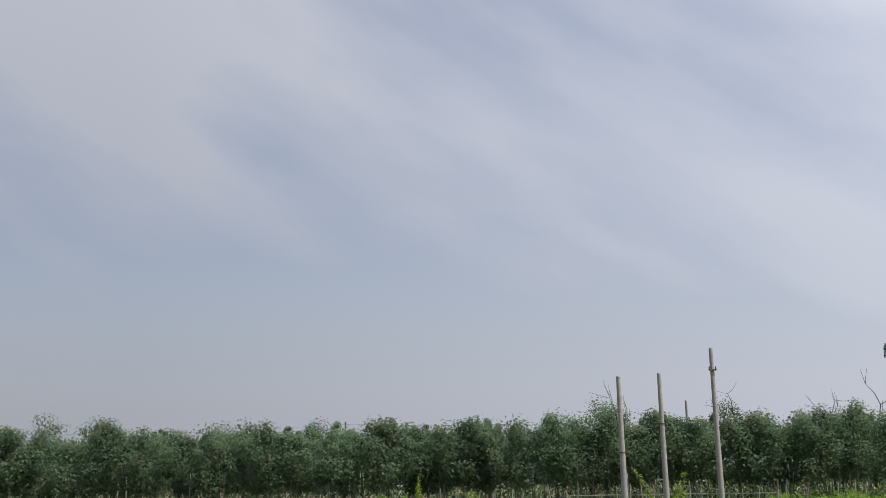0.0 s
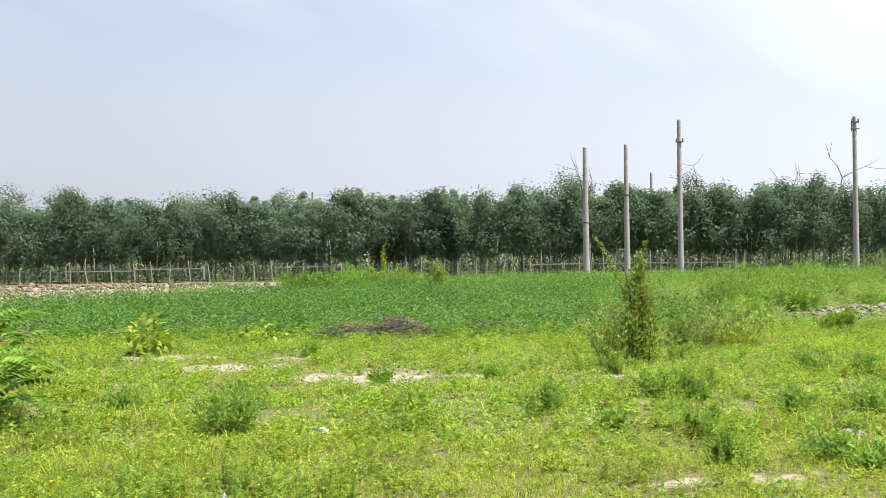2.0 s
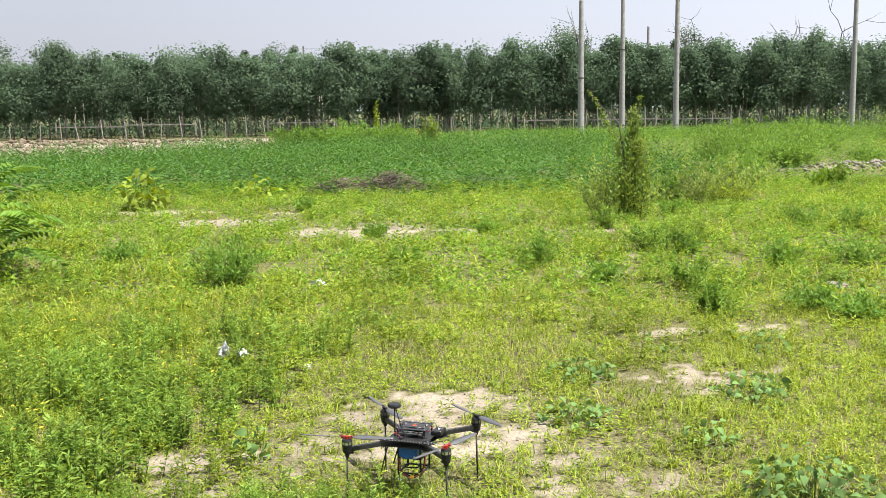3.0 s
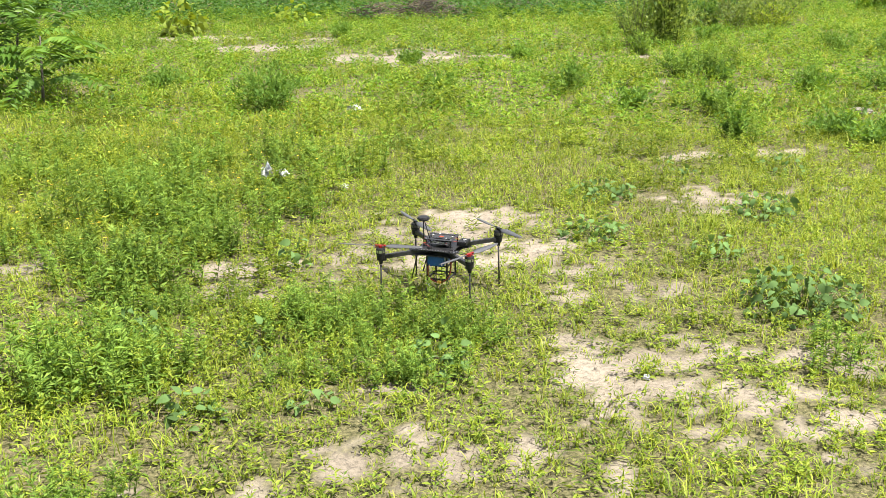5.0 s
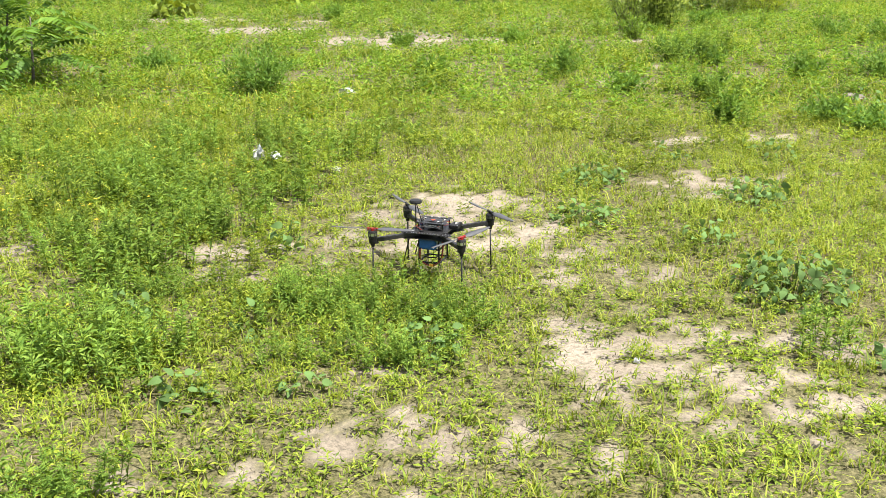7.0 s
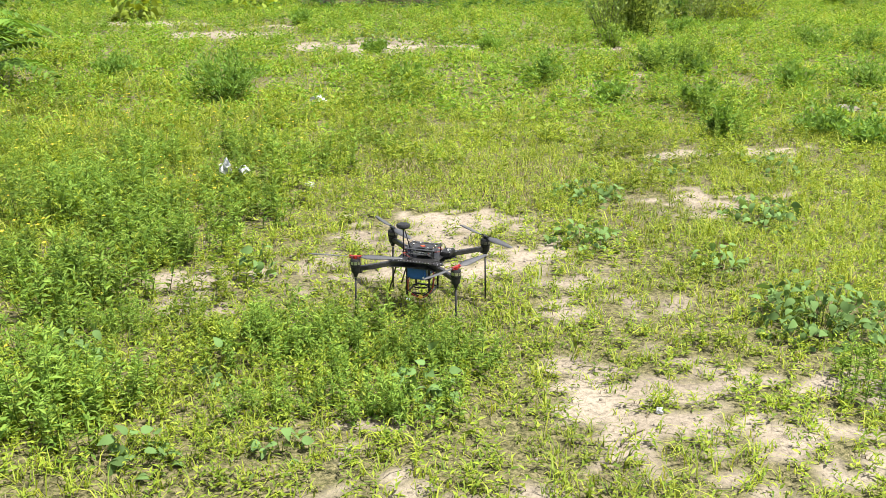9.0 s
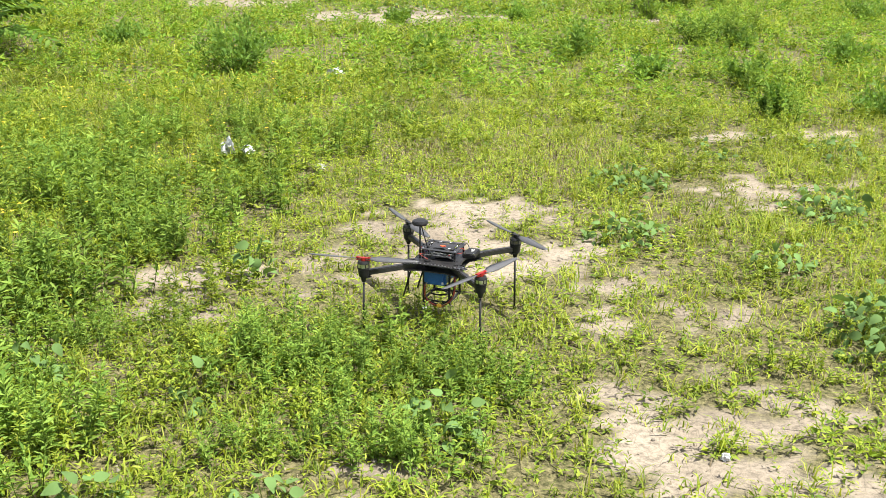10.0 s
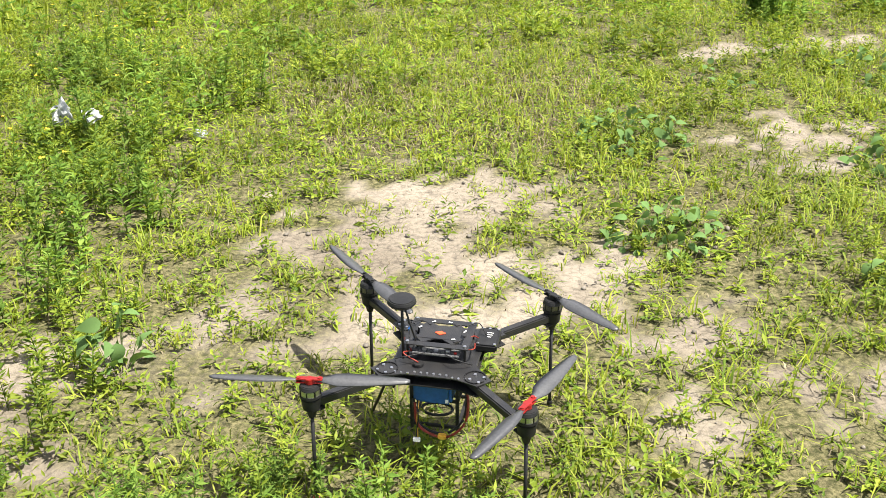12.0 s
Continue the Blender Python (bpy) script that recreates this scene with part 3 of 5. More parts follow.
# stakes and rails in front of the nursery
fence = empty("nursery_fence", pose(0, 63.2, 0.22), "low weathered white rail fence along the nursery edge", "fence")
x = -38.0
while x < 40:
    w = rng.uniform(3.4, 4.6)
    for h in (0.62,) if rng.random() < 0.7 else ():
        part("rail", box_bm(w, 0.05, 0.065, (x + w / 2, rng.normal(0, 0.06), h + rng.normal(0, 0.03)), 0.01, Matrix.Rotation(rng.normal(0, 0.008), 4, "Y")), M_WHITEWASH, fence)
    part("post", box_bm(0.08, 0.08, 0.85, (x, 0.07, 0.42), 0.01), M_WHITEWASH, fence)
    x += w
stake = empty("planting_stake", pose(-38, 62.4, 0.2), "pale weathered wooden stake beside a young tree", "stake", "planting stakes")
part("shaft", cyl_bm(0.035, 0.03, -0.1, 1.0, seg=8), M_WHITEWASH, stake)
x = -37.3
while x < 39:
    y = 62.4 + rng.normal(0, 0.5)
    copy_thing(stake, pose(x, y, float(land(x, y)), rng.normal(0, 3), rng.normal(0, 5), 0) @ Matrix.Diagonal((1, 1, rng.uniform(0.8, 1.45), 1)))
    x += rng.uniform(0.45, 1.5)
slim = empty("young_trunk", pose(-37, 66, 0.2), "slender pale trunk of a close-planted nursery tree", "tree trunk", "slender nursery trunks")
part("shaft", tri_mesh("shaft", *tube_arrays([[0, 0, -0.1], [0.03, 0, 1.1], [0, 0.02, 2.6]], [0.045, 0.038, 0.025], 7), M_PALEBARK), M_PALEBARK, slim)
for _ in range(150):
    x, y = rng.uniform(-38, 40), rng.uniform(64, 74)
    copy_thing(slim, pose(x, y, float(land(x, y)), rng.normal(0, 2), rng.normal(0, 2), rng.uniform(0, 360)))


# ---- stones ----
def stone_arrays(n, centre, spread, lo, hi, sink=0.3):
    """Angular stones strewn round a centre, resting on the land."""
    bm = bmesh.new()
    bmesh.ops.create_icosphere(bm, subdivisions=1, radius=1)
    sv = np.array([v.co[:] for v in bm.verts])
    sf = np.array([[v.index for v in f.verts] for f in bm.faces])
    bm.free()
    out = []
    for _ in range(n):
        x, y = rng.normal(centre[0], spread[0]), rng.normal(centre[1], spread[1])
        s = rng.uniform(lo, hi)
        v = sv * rng.uniform(0.55, 1.15, (len(sv), 1)) * np.array([1, rng.uniform(0.6, 1), rng.uniform(0.45, 0.8)]) * s
        a = rng.uniform(0, 6.28)
        v = v @ np.array([[math.cos(a), -math.sin(a), 0], [math.sin(a), math.cos(a), 0], [0, 0, 1]])
        out.append((v + [x, y, float(land(x, y)) + s * sink], sf))
    return merge(out)


def strewn(name, label, mat, *args):
    return tagged(new(name, tri_mesh(name, *stone_arrays(*args), mat)), label, "rubble", kind="stuff")


strewn("rubble", "pale broken stones heaped among the weeds", M_STONE, 480, (10.5, 24.3), (1.2, 0.6), 0.02, 0.1)
strewn("bank_clods", "brown clods and stones on the dirt bank", M_CLOD, 1100, (-20.0, 47.5), (7.5, 3.2), 0.04, 0.18)
strewn("white_rubble", "small heap of whitish broken rubble", M_WHITESTONE, 90, (-10.2, 43.2), (0.5, 0.3), 0.06, 0.18)
strewn("bank_stones", "pale stones scattered along the dirt bank", M_STONE, 260, (-17.0, 44.8), (7.5, 1.6), 0.04, 0.16)
strewn("pebbles", "small pale stones and crumbs on the silt", M_STONE, 260, (0.3, 4.6), (1.2, 1.5), 0.003, 0.013)


# ---- plants in the field ----
def herb_arrays(n, radius, height, leaf, density, droop=0.2, thick=0.0015):
    """Upright weeds: stems from one clump, narrow leaves all the way up."""
    stems, ps, ds, ls = [], [], [], []
    for _ in range(n):
        a, r = rng.uniform(0, 6.28), radius * math.sqrt(rng.random())
        h = height * rng.uniform(0.55, 1.05) * (1 - 0.3 * r / radius)
        b = np.array([r * math.cos(a), r * math.sin(a), -0.01])
        tip = b + np.array([0.22 * h * math.cos(a) * r / radius + rng.normal(0, 0.05 * h), 0.22 * h * math.sin(a) * r / radius + rng.normal(0, 0.05 * h), h])
        mid = (b + tip) / 2 + [0, 0, 0.03 * h]
        stems.append(tube_arrays([b, mid, tip], [thick, thick * 0.8, thick * 0.4], 3))
        k = max(5, int(density * h))
        t = rng.uniform(0.12, 1.0, k)[:, None]
        ang = rng.uniform(0, 6.28, k)
        ps.append(b + (tip - b) * t + [0, 0, 0.03 * h] * (1 - (2 * t - 1) ** 2))
        ds.append(np.stack([np.cos(ang), np.sin(ang), rng.uniform(0.0, 1.0, k) - droop + 0.4 * t[:, 0]], -1))
        ls.append(leaf * rng.uniform(0.55, 1.25, k) * (1.1 - 0.5 * t[:, 0]))
    p, d, l = np.concatenate(ps), np.concatenate(ds), np.concatenate(ls)
    return merge(stems), leaf_arrays(p, d, l, l * rng.uniform(0.2, 0.32, len(l)), 0.15)


def weed_variant(label, n, radius, height, leaf, density, mat, group):
    ob = empty("weed_clump", pose(0, 0, 0), label, "weed", group)
    stems, leaves = herb_arrays(n, radius, height, leaf, density)
    tagged(part("stalk_mass", tri_mesh("stalk_mass", *stems, M_STEM), M_STEM, ob), kind="stuff")
    tagged(part("foliage", tri_mesh("foliage", *leaves, mat), mat, ob), kind="stuff")
    return ob


DARK = [weed_variant("dark green feathery mugwort clump among the grass", 22, 0.18, 0.25, 0.038, 210, M_DARKHERB, "mugwort clumps") for _ in range(3)]
LIGHT = [weed_variant("bright green leafy weed clump among the grass", 18, 0.17, 0.18, 0.038, 200, M_HERB, "leafy weed clumps") for _ in range(3)]
WISP = [weed_variant("tall wispy green weed with thin upright stems", 5, 0.06, 0.38, 0.045, 110, M_HERB, "wispy weeds") for _ in range(2)]

DARK_AT = [(-0.94, 5.25, 1.3), (-1.06, 4.76, 1.2), (-1.29, 4.71, 1.25), (-1.38, 4.09, 1.15), (-1.31, 4.21, 1.2), (-1.54, 4.16, 1.1), (-2.05, 5.23, 1.2),
           (-1.9, 4.5, 0.9), (-2.09, 5.89, 1.2), (-1.59, 5.49, 1.2), (-1.32, 3.59, 0.9), (-1.03, 3.0, 1.0), (-1.18, 3.04, 1.05), (-0.98, 3.15, 0.95), (-1.41, 2.94, 1.1),
           (-1.51, 3.03, 1.1), (-0.95, 2.14, 0.8), (-0.86, 2.17, 0.7), (-0.47, 3.69, 0.8), (-0.37, 3.5, 0.6), (-0.56, 3.56, 0.75), (-0.21, 3.57, 0.7),
           (0.09, 3.15, 0.75), (0.13, 3.64, 0.65), (0.21, 3.52, 0.6), (-0.04, 3.7, 0.8), (2.15, 7.62, 0.9), (2.44, 11.0, 1.5), (2.69, 11.7, 1.5), (2.26, 8.6, 1.2), (1.57, 3.35, 0.7)]
for k, (x, y, s) in enumerate(DARK_AT):
    stand(DARK[k % 3], x, y, s, rng.uniform(0, 6.28))
for k in range(96):
    x, y = rng.uniform(-3.1, -0.6), rng.uniform(4.3, 7.0)
    if x < -0.62 - 0.42 * max(0.0, 5.9 - y) and bare(x, y) < 0.3:
        stand((LIGHT[k % 3], DARK[k % 3])[k % 5 < 2], x, y, rng.uniform(0.6, 1.25), rng.uniform(0, 6.28))
for k in range(46):
    x, y = rng.uniform(-1.5, 0.25), rng.uniform(3.0, 3.98)
    if x < 0.2 - 0.5 * max(0.0, 3.4 - y):
        stand((LIGHT[k % 3], DARK[k % 3])[k % 3 == 0], x, y, rng.uniform(0.32, 0.62), rng.uniform(0, 6.28))
for k in range(70):
    x, y = rng.uniform(-3.6, 3.8), rng.uniform(2.2, 12)
    left = x < -0.7
    if bare(x, y) > 0.25 or (abs(x - 0.05) < 0.35 and abs(y - 4.1) < 0.4) or abs(x) > 1.2 + 0.42 * y:
        continue
    stand(LIGHT[k % 3], x, y, rng.uniform(0.55, 1.0) * (1.25 if left else 0.8), rng.uniform(0, 6.28))
stalks, leaves_light, leaves_dark = [], [], []
for k in range(230):
    y = rng.uniform(6.3, 17.5)
    x = rng.uniform(-1.0 - 0.42 * y, 1.4 + 0.44 * y)
    if bare(x, y) < 0.2:
        g = rng.uniform(0.5, 1.0) * (0.8 + 0.045 * y)
        st, lf = herb_arrays(16, 0.17 * g, 0.22 * g * rng.uniform(0.6, 1.2), 0.06 * g, 110 / g)
        spot = np.array([x, y, float(land(x, y))])
        stalks.append((st[0] + spot, st[1]))
        (leaves_dark if k % 3 == 0 else leaves_light).append((lf[0] + spot, lf[1]))
for name, label, pieces, mat in (("meadow_stalks", "thin green stalks of meadow weeds", stalks, M_STEM), ("meadow_weeds", "bright green leafy weeds over the meadow", leaves_light, M_HERB),
                                 ("meadow_mugwort", "darker green feathery weeds over the meadow", leaves_dark, M_DARKHERB)):
    tagged(new(name, tri_mesh(name, *merge(pieces), mat)), label, "weeds", kind="stuff")
for k, (x, y, s) in enumerate([(-0.72, 5.7, 1.0), (-0.9, 5.9, 0.9), (-0.6, 6.6, 0.9), (-0.35, 3.95, 0.7), (-0.3, 3.75, 0.75), (0.4, 7.6, 0.6), (-1.0, 3.0, 0.7),
                               (-0.55, 2.85, 0.5), (-0.25, 3.3, 0.6), (2.35, 8.0, 0.9), (1.3, 4.7, 0.6), (-1.6, 6.4, 1.0), (-2.2, 7.3, 1.0), (1.0, 9.2, 0.9), (-0.3, 9.8, 0.9)]):
    stand(WISP[k % 2], x, y, s, rng.uniform(0, 6.28))


def broad_leaf_mesh(size, mat=M_BROAD):
    """A heart-shaped leaf, folded a little along its rib and drooping at the tip."""
    v, f = [], []
    prof = [(0.0, 0.04), (0.12, 0.25), (0.32, 0.33), (0.55, 0.28), (0.8, 0.15), (1.0, 0.0)]
    for t, w in prof:
        z = 0.10 * math.sin(t * 3.0) - 0.22 * t * t
        for s in (-1, 0, 1):
            v.append((t * size, s * w * size, (z + (0.10 * w if s else 0)) * size))
    for r in range(len(prof) - 1):
        for c in range(2):
            a = r * 3 + c
            f += [(a, a + 3, a + 4), (a, a + 4, a + 1)]
    me = tri_mesh("leaf", np.array(v), np.array(f), mat)
    me.polygons.foreach_set("use_smooth", np.ones(len(f), bool))
    return me


BROAD = [broad_leaf_mesh(s) for s in (0.036, 0.047, 0.058)]
# Same leaves in a lighter green, which puts the sunlit look into colour.
SUNLIT = [broad_leaf_mesh(s, M_HERB) for s in (0.036, 0.047, 0.058)]


def broadleaf_weed(x, y, radius, height, leaves, size, label, grow=1.0, kinds=BROAD):
    ob = empty("broadleaf_weed", pose(x, y, float(land(x, y))), label, "weed", "broadleaf weeds")
    stems = []
    for k in range(int(leaves * 2.4)):
        a, r = rng.uniform(0, 6.28), radius * math.sqrt(rng.random())
        h = height * (1 - 0.6 * (r / radius) ** 2) * (0.05 + 0.95 * rng.random() ** 1.4)
        p = np.array([r * math.cos(a), r * math.sin(a), h])
        stems.append(tube_arrays([p * [0.3, 0.3, 0] - [0, 0, 0.01], p * [0.75, 0.75, 0.6], p], [0.0009, 0.0008, 0.0006], 3))
        leaf = part("leaf", kinds[min(2, int(size + rng.random() * 0.9))], M_BROAD, ob)
        leaf.matrix_basis = Matrix.Translation(p) @ Euler((rng.normal(0, 0.6), rng.normal(0.25, 0.6), a + rng.normal(0, 0.7))).to_matrix().to_4x4() @ Matrix.Scale(grow, 4)
    tagged(part("stalk_mass", tri_mesh("stalk_mass", *merge(stems), M_STEM), M_STEM, ob), kind="stuff")
    return ob


broadleaf_weed(1.63, 3.95, 0.26, 0.24, 100, 1.4, "large bushy grey-green broad-leaved weed over bare silt", 0.88)
for row in ((-0.7, 4.42, 0.07, 0.19, 11, 1.6), (1.8, 5.45, 0.22, 0.16, 42, 1.2), (1.4, 4.66, 0.12, 0.16, 14, 0.9),
            (-0.74, 2.82, 0.1, 0.12, 13, 1.2), (0.1, 3.24, 0.1, 0.2, 15, 1.0), (0.92, 5.86, 0.2, 0.15, 34, 1.3), (0.8, 5.05, 0.17, 0.13, 36, 0.8),
            (-0.62, 3.4, 0.08, 0.12, 7, 1.3), (-0.33, 2.9, 0.08, 0.1, 8, 0.6), (1.85, 3.2, 0.12, 0.14, 12, 1.0), (2.2, 6.6, 0.2, 0.12, 18, 1.0),
            (1.45, 6.5, 0.14, 0.12, 10, 0.8), (-1.15, 3.5, 0.1, 0.22, 9, 1.0), (3.2, 8.2, 0.4, 0.22, 34, 1.6), (-1.0, 13.9, 0.5, 0.2, 30, 1.9), (0.3, 13.8, 0.8, 0.2, 40, 1.9)):
    broadleaf_weed(*row, "broad-leaved grey-green weed spreading over the silt")

broadleaf_weed(-5.05, 16.5, 0.32, 0.78, 40, 2.0, "tall light green broad-leaved plant beside bare silt", 2.6, SUNLIT)
broadleaf_weed(-3.6, 18.6, 0.4, 0.45, 22, 2.0, "light green broad-leaved plant at the crop edge", 2.4, SUNLIT)


# ---- shrubs ----
def shrub(x, y, width, height, stems, per, leaf, mat, label, column=False, bark=M_BARK):
    ob = empty("shrub", pose(x, y, float(land(x, y))), label, "shrub", "shrubs in the field")
    wood, ps, ds = [], [], []
    for _ in range(stems):
        a = rng.uniform(0, 6.28)
        h = height * rng.uniform(0.3 if column else 0.5, 1.0)
        r = width * 0.5 * math.sqrt(rng.random()) * (0.6 if column else 1.0)
        if column:
            r *= 1.5 * (1.15 - h / height)
        k0 = 0.6 if column else 0.15
        b = np.array([k0 * r * math.cos(a), k0 * r * math.sin(a), -0.02])
        tip = np.array([r * math.cos(a), r * math.sin(a), h * (1 if column else 1 - 0.45 * (2 * r / width) ** 2)])
        mid = b * 0.4 + tip * 0.6 * [0.8, 0.8, 1] + rng.normal(0, 0.03, 3)
        wood.append(tube_arrays([b, mid, tip], [0.004, 0.0025, 0.001], 4))
        t = rng.uniform(0.1, 1.0, per)[:, None]
        line = (1 - t) ** 2 * b + 2 * t * (1 - t) * mid + t * t * tip
        out = unit(rng.normal(size=(per, 3)))
        ps.append(line + out * width * (0.2 if column else 0.13) * rng.random((per, 1)) * (1.15 - t))
        ds.append(out * 0.8 + [0, 0, 0.7])
    p, d = np.concatenate(ps), np.concatenate(ds)
    l = leaf * rng.uniform(0.6, 1.3, len(p))
    tagged(part("branchwork", tri_mesh("branchwork", *merge(wood), bark), bark, ob), kind="stuff")
    part("foliage", tri_mesh("foliage", *leaf_arrays(p, d, l, l * 0.4, 0.1), mat), mat, ob)
    return ob


shrub(2.56, 14.6, 1.25, 1.6, 70, 80, 0.055, M_SHRUB, "upright dark green willow shrub with feathery top", True, M_STEM)
shrub(2.12, 14.5, 0.9, 1.15, 30, 60, 0.05, M_SHRUB, "loose light green willow shrub with thin branches")
whip = empty("willow_whip", pose(2.56, 14.6, 0), "long arching bare-stemmed willow shoots above the shrub", "branch")
for k, (ex, ez) in enumerate(((-0.62, 1.78), (-0.45, 1.45), (0.12, 1.72))):
    pts = np.array([[0, 0, -0.02], [ex * 0.3, 0, ez * 0.75], [ex, 0.05, ez]])
    tube("shoot", pts, [0.012, 0.008, 0.003], M_BARK, whip, 5)
    t = rng.uniform(0.5, 1, 90)[:, None]
    line = (1 - t) ** 2 * pts[0] + 2 * t * (1 - t) * pts[1] + t * t * pts[2]
    part("foliage", tri_mesh("foliage", *leaf_arrays(line, rng.normal(0, 1, (90, 3)) + [0, 0, 0.6], 0.06, 0.018), M_SHRUB), M_SHRUB, whip)
shrub(2.02, 13.3, 0.55, 0.36, 24, 40, 0.05, M_DARKHERB, "low dark green shrub at the willow's foot")
shrub(3.9, 16.6, 0.9, 0.75, 22, 40, 0.06, M_SHRUB, "loose thin-branched willow shrub in tall grass")
shrub(4.65, 17.2, 1.5, 1.0, 40, 50, 0.06, M_SHRUB, "spreading light green shrub in tall grass")
shrub(4.5, 16.6, 0.9, 0.5, 30, 40, 0.05, M_HERB, "low rounded green shrub in tall grass")
shrub(-1.93, 9.1, 0.78, 0.6, 46, 44, 0.045, M_THICKET, "upright dense green weed bush in short grass", False, M_STEM)
for x, y, w, h in ((2.25, 11.3, 0.6, 0.34), (0.95, 10.1, 0.5, 0.36), (2.2, 8.9, 0.4, 0.3), (2.1, 7.7, 0.2, 0.26), (4.6, 13.3, 0.7, 0.36), (3.35, 10.1, 0.5, 0.26),
                   (4.1, 10.0, 0.8, 0.34), (3.1, 7.4, 0.6, 0.2), (-2.35, 16.0, 0.4, 0.3), (0.5, 13.0, 0.4, 0.22), (3.2, 14.9, 0.6, 0.3), (1.45, 9.2, 0.4, 0.2),
                   (2.6, 11.0, 0.5, 0.26), (-0.9, 12.6, 0.4, 0.2), (2.9, 7.8, 0.5, 0.24), (5.1, 13.0, 0.6, 0.4), (-3.4, 10.6, 0.5, 0.26), (-0.4, 10.4, 0.4, 0.2)):
    shrub(x, y, w, h, 26, 40, 0.045, M_THICKET, "low tufted green weed bush standing out of the meadow", False, M_STEM)
shrub(-1.5, 42.3, 1.2, 1.35, 40, 70, 0.12, M_SHRUB, "rounded dark shrub standing alone in the crop")
for x, y, w, h in ((8.0, 25.3, 2.0, 0.95), (6.9, 26.3, 2.2, 0.85), (8.9, 27.4, 2.4, 1.0), (7.6, 29.0, 3.0, 1.25), (9.6, 33.0, 3.4, 1.3), (12.5, 36.0, 4.0, 1.4), (17.5, 42.0, 4.0, 1.7),
                   (20.5, 43.0, 4.0, 1.6), (11.0, 42.0, 3.5, 1.0), (14.5, 45.0, 3.0, 1.0), (5.9, 22.0, 1.6, 0.6), (13.5, 31.0, 2.5, 0.9), (15.5, 33.0, 2.5, 0.9)):
    shrub(x, y, w, h, 60, 60, 0.085, M_THICKET, "dense rounded green thicket in the field")
for x, y, w, h in ((-7.4, 45.0, 3.0, 1.1), (-5.2, 45.5, 3.4, 1.3), (-3.2, 45.0, 2.6, 1.0), (-6.2, 44.2, 2.2, 0.9)):
    shrub(x, y, w, h, 60, 70, 0.12, M_THICKET, "dense green mound of tall weeds in the crop")
for k in range(26):
    x, y = rng.uniform(2.8, 14), rng.uniform(13, 30)
    if x < 0.45 * y + 1:
        shrub(x, y, rng.uniform(0.6, 1.5), rng.uniform(0.3, 0.7), 24, 36, 0.07, (M_FIELD, M_SHRUB, M_THICKET)[k % 3], "low leafy green shrub in the tall growth")
shrub(-4.0, 46.5, 0.7, 1.9, 12, 40, 0.14, M_HERB, "single tall pale green plant above the weeds", True)


# ---- young tree of heaven ----
def frond_mesh(length, pairs):
    """A pinnate leaf: arching rib with paired pointed leaflets."""
    t = np.linspace(0, 1, 9)
    rib = np.stack([t * length, 0 * t, 0.30 * length * np.sin(t * 1.9) - 0.36 * length * t * t], -1)
    pieces = [tube_arrays(rib, np.linspace(0.004, 0.0012, 9), 4)]
    ps, ds, ls = [], [], []
    for k in range(pairs):
        u = 0.18 + 0.8 * k / (pairs - 1)
        c = np.array([np.interp(u, t, rib[:, i]) for i in range(3)])
        for s in (-1, 1):
            ps.append(c)
            ds.append([0.35, s, -0.25])
            ls.append(length * 0.24 * math.sin(0.5 + 2.3 * u * 0.95))
    l = np.array(ls)
    pieces.append(leaf_arrays(np.array(ps), np.array(ds), l, l * 0.34, 0.15))
    return tri_mesh("frond", *merge(pieces), M_AILANTHUS)


FRONDS = [frond_mesh(0.8, 13), frond_mesh(0.68, 12), frond_mesh(0.52, 10)]


def young_ailanthus(x, y, height, fronds):
    ob = empty("tree_of_heaven", pose(x, y, float(land(x, y))), "young tree of heaven with long feathered leaves", "tree", "young trees of heaven")
    lean = rng.normal(0, 0.08, 2)
    zs = np.linspace(-0.03, height * 0.8, 6)
    part("trunk", tri_mesh("trunk", *tube_arrays(np.stack([lean[0] * zs, lean[1] * zs, zs], -1), np.linspace(0.018, 0.007, 6), 7), M_BARK), M_BARK, ob)
    for k in range(fronds):
        u = 0.3 + 0.7 * (k + 0.5) / fronds
        z = height * 0.8 * u
        fr = part("frond", FRONDS[int(rng.integers(3))], M_AILANTHUS, ob)
        fr.matrix_basis = Matrix.Translation((lean[0] * z, lean[1] * z, z)) @ Euler((rng.normal(0, 0.2), -0.75 * u + rng.normal(0.25, 0.2), k * 2.4 + rng.normal(0, 0.3))).to_matrix().to_4x4()
    return ob


young_ailanthus(-4.85, 10.1, 1.2, 24)
young_ailanthus(-4.28, 9.5, 0.85, 18)
young_ailanthus(-4.85, 9.2, 0.5, 9)


# ---- brush heaps, litter ----
def brush_heap(x, y, w, d, h, n, label):
    ob = empty("brush_heap", pose(x, y, float(land(x, y))), label, "brushwood")
    for name, mat, m, thick in (("brushwood", M_BARK, n, 0.006), ("straw", M_STRAW, n, 0.004)):
        a = rng.uniform(0, 6.28, m)
        px, py = rng.normal(0, w * 0.27, m), rng.normal(0, d * 0.27, m)
        top = h * np.exp(-((px / (w * 0.4)) ** 2 + (py / (d * 0.4)) ** 2))
        pz = top * rng.random(m)
        l = rng.uniform(0.15, 0.6, m)
        dv = np.stack([np.cos(a), np.sin(a), rng.normal(0, 0.25, m)], -1)
        p = np.stack([px, py, np.maximum(pz, 0.01)], -1)
        pieces = [tube_arrays([p[i] - dv[i] * l[i] / 2, p[i] + rng.normal(0, 0.02, 3), p[i] + dv[i] * l[i] / 2], thick, 3) for i in range(m)]
        v, f = merge(pieces)
        v[:, 2] = np.maximum(v[:, 2], 0.0)
        tagged(part(name, tri_mesh(name, v, f, mat), mat, ob), kind="stuff")


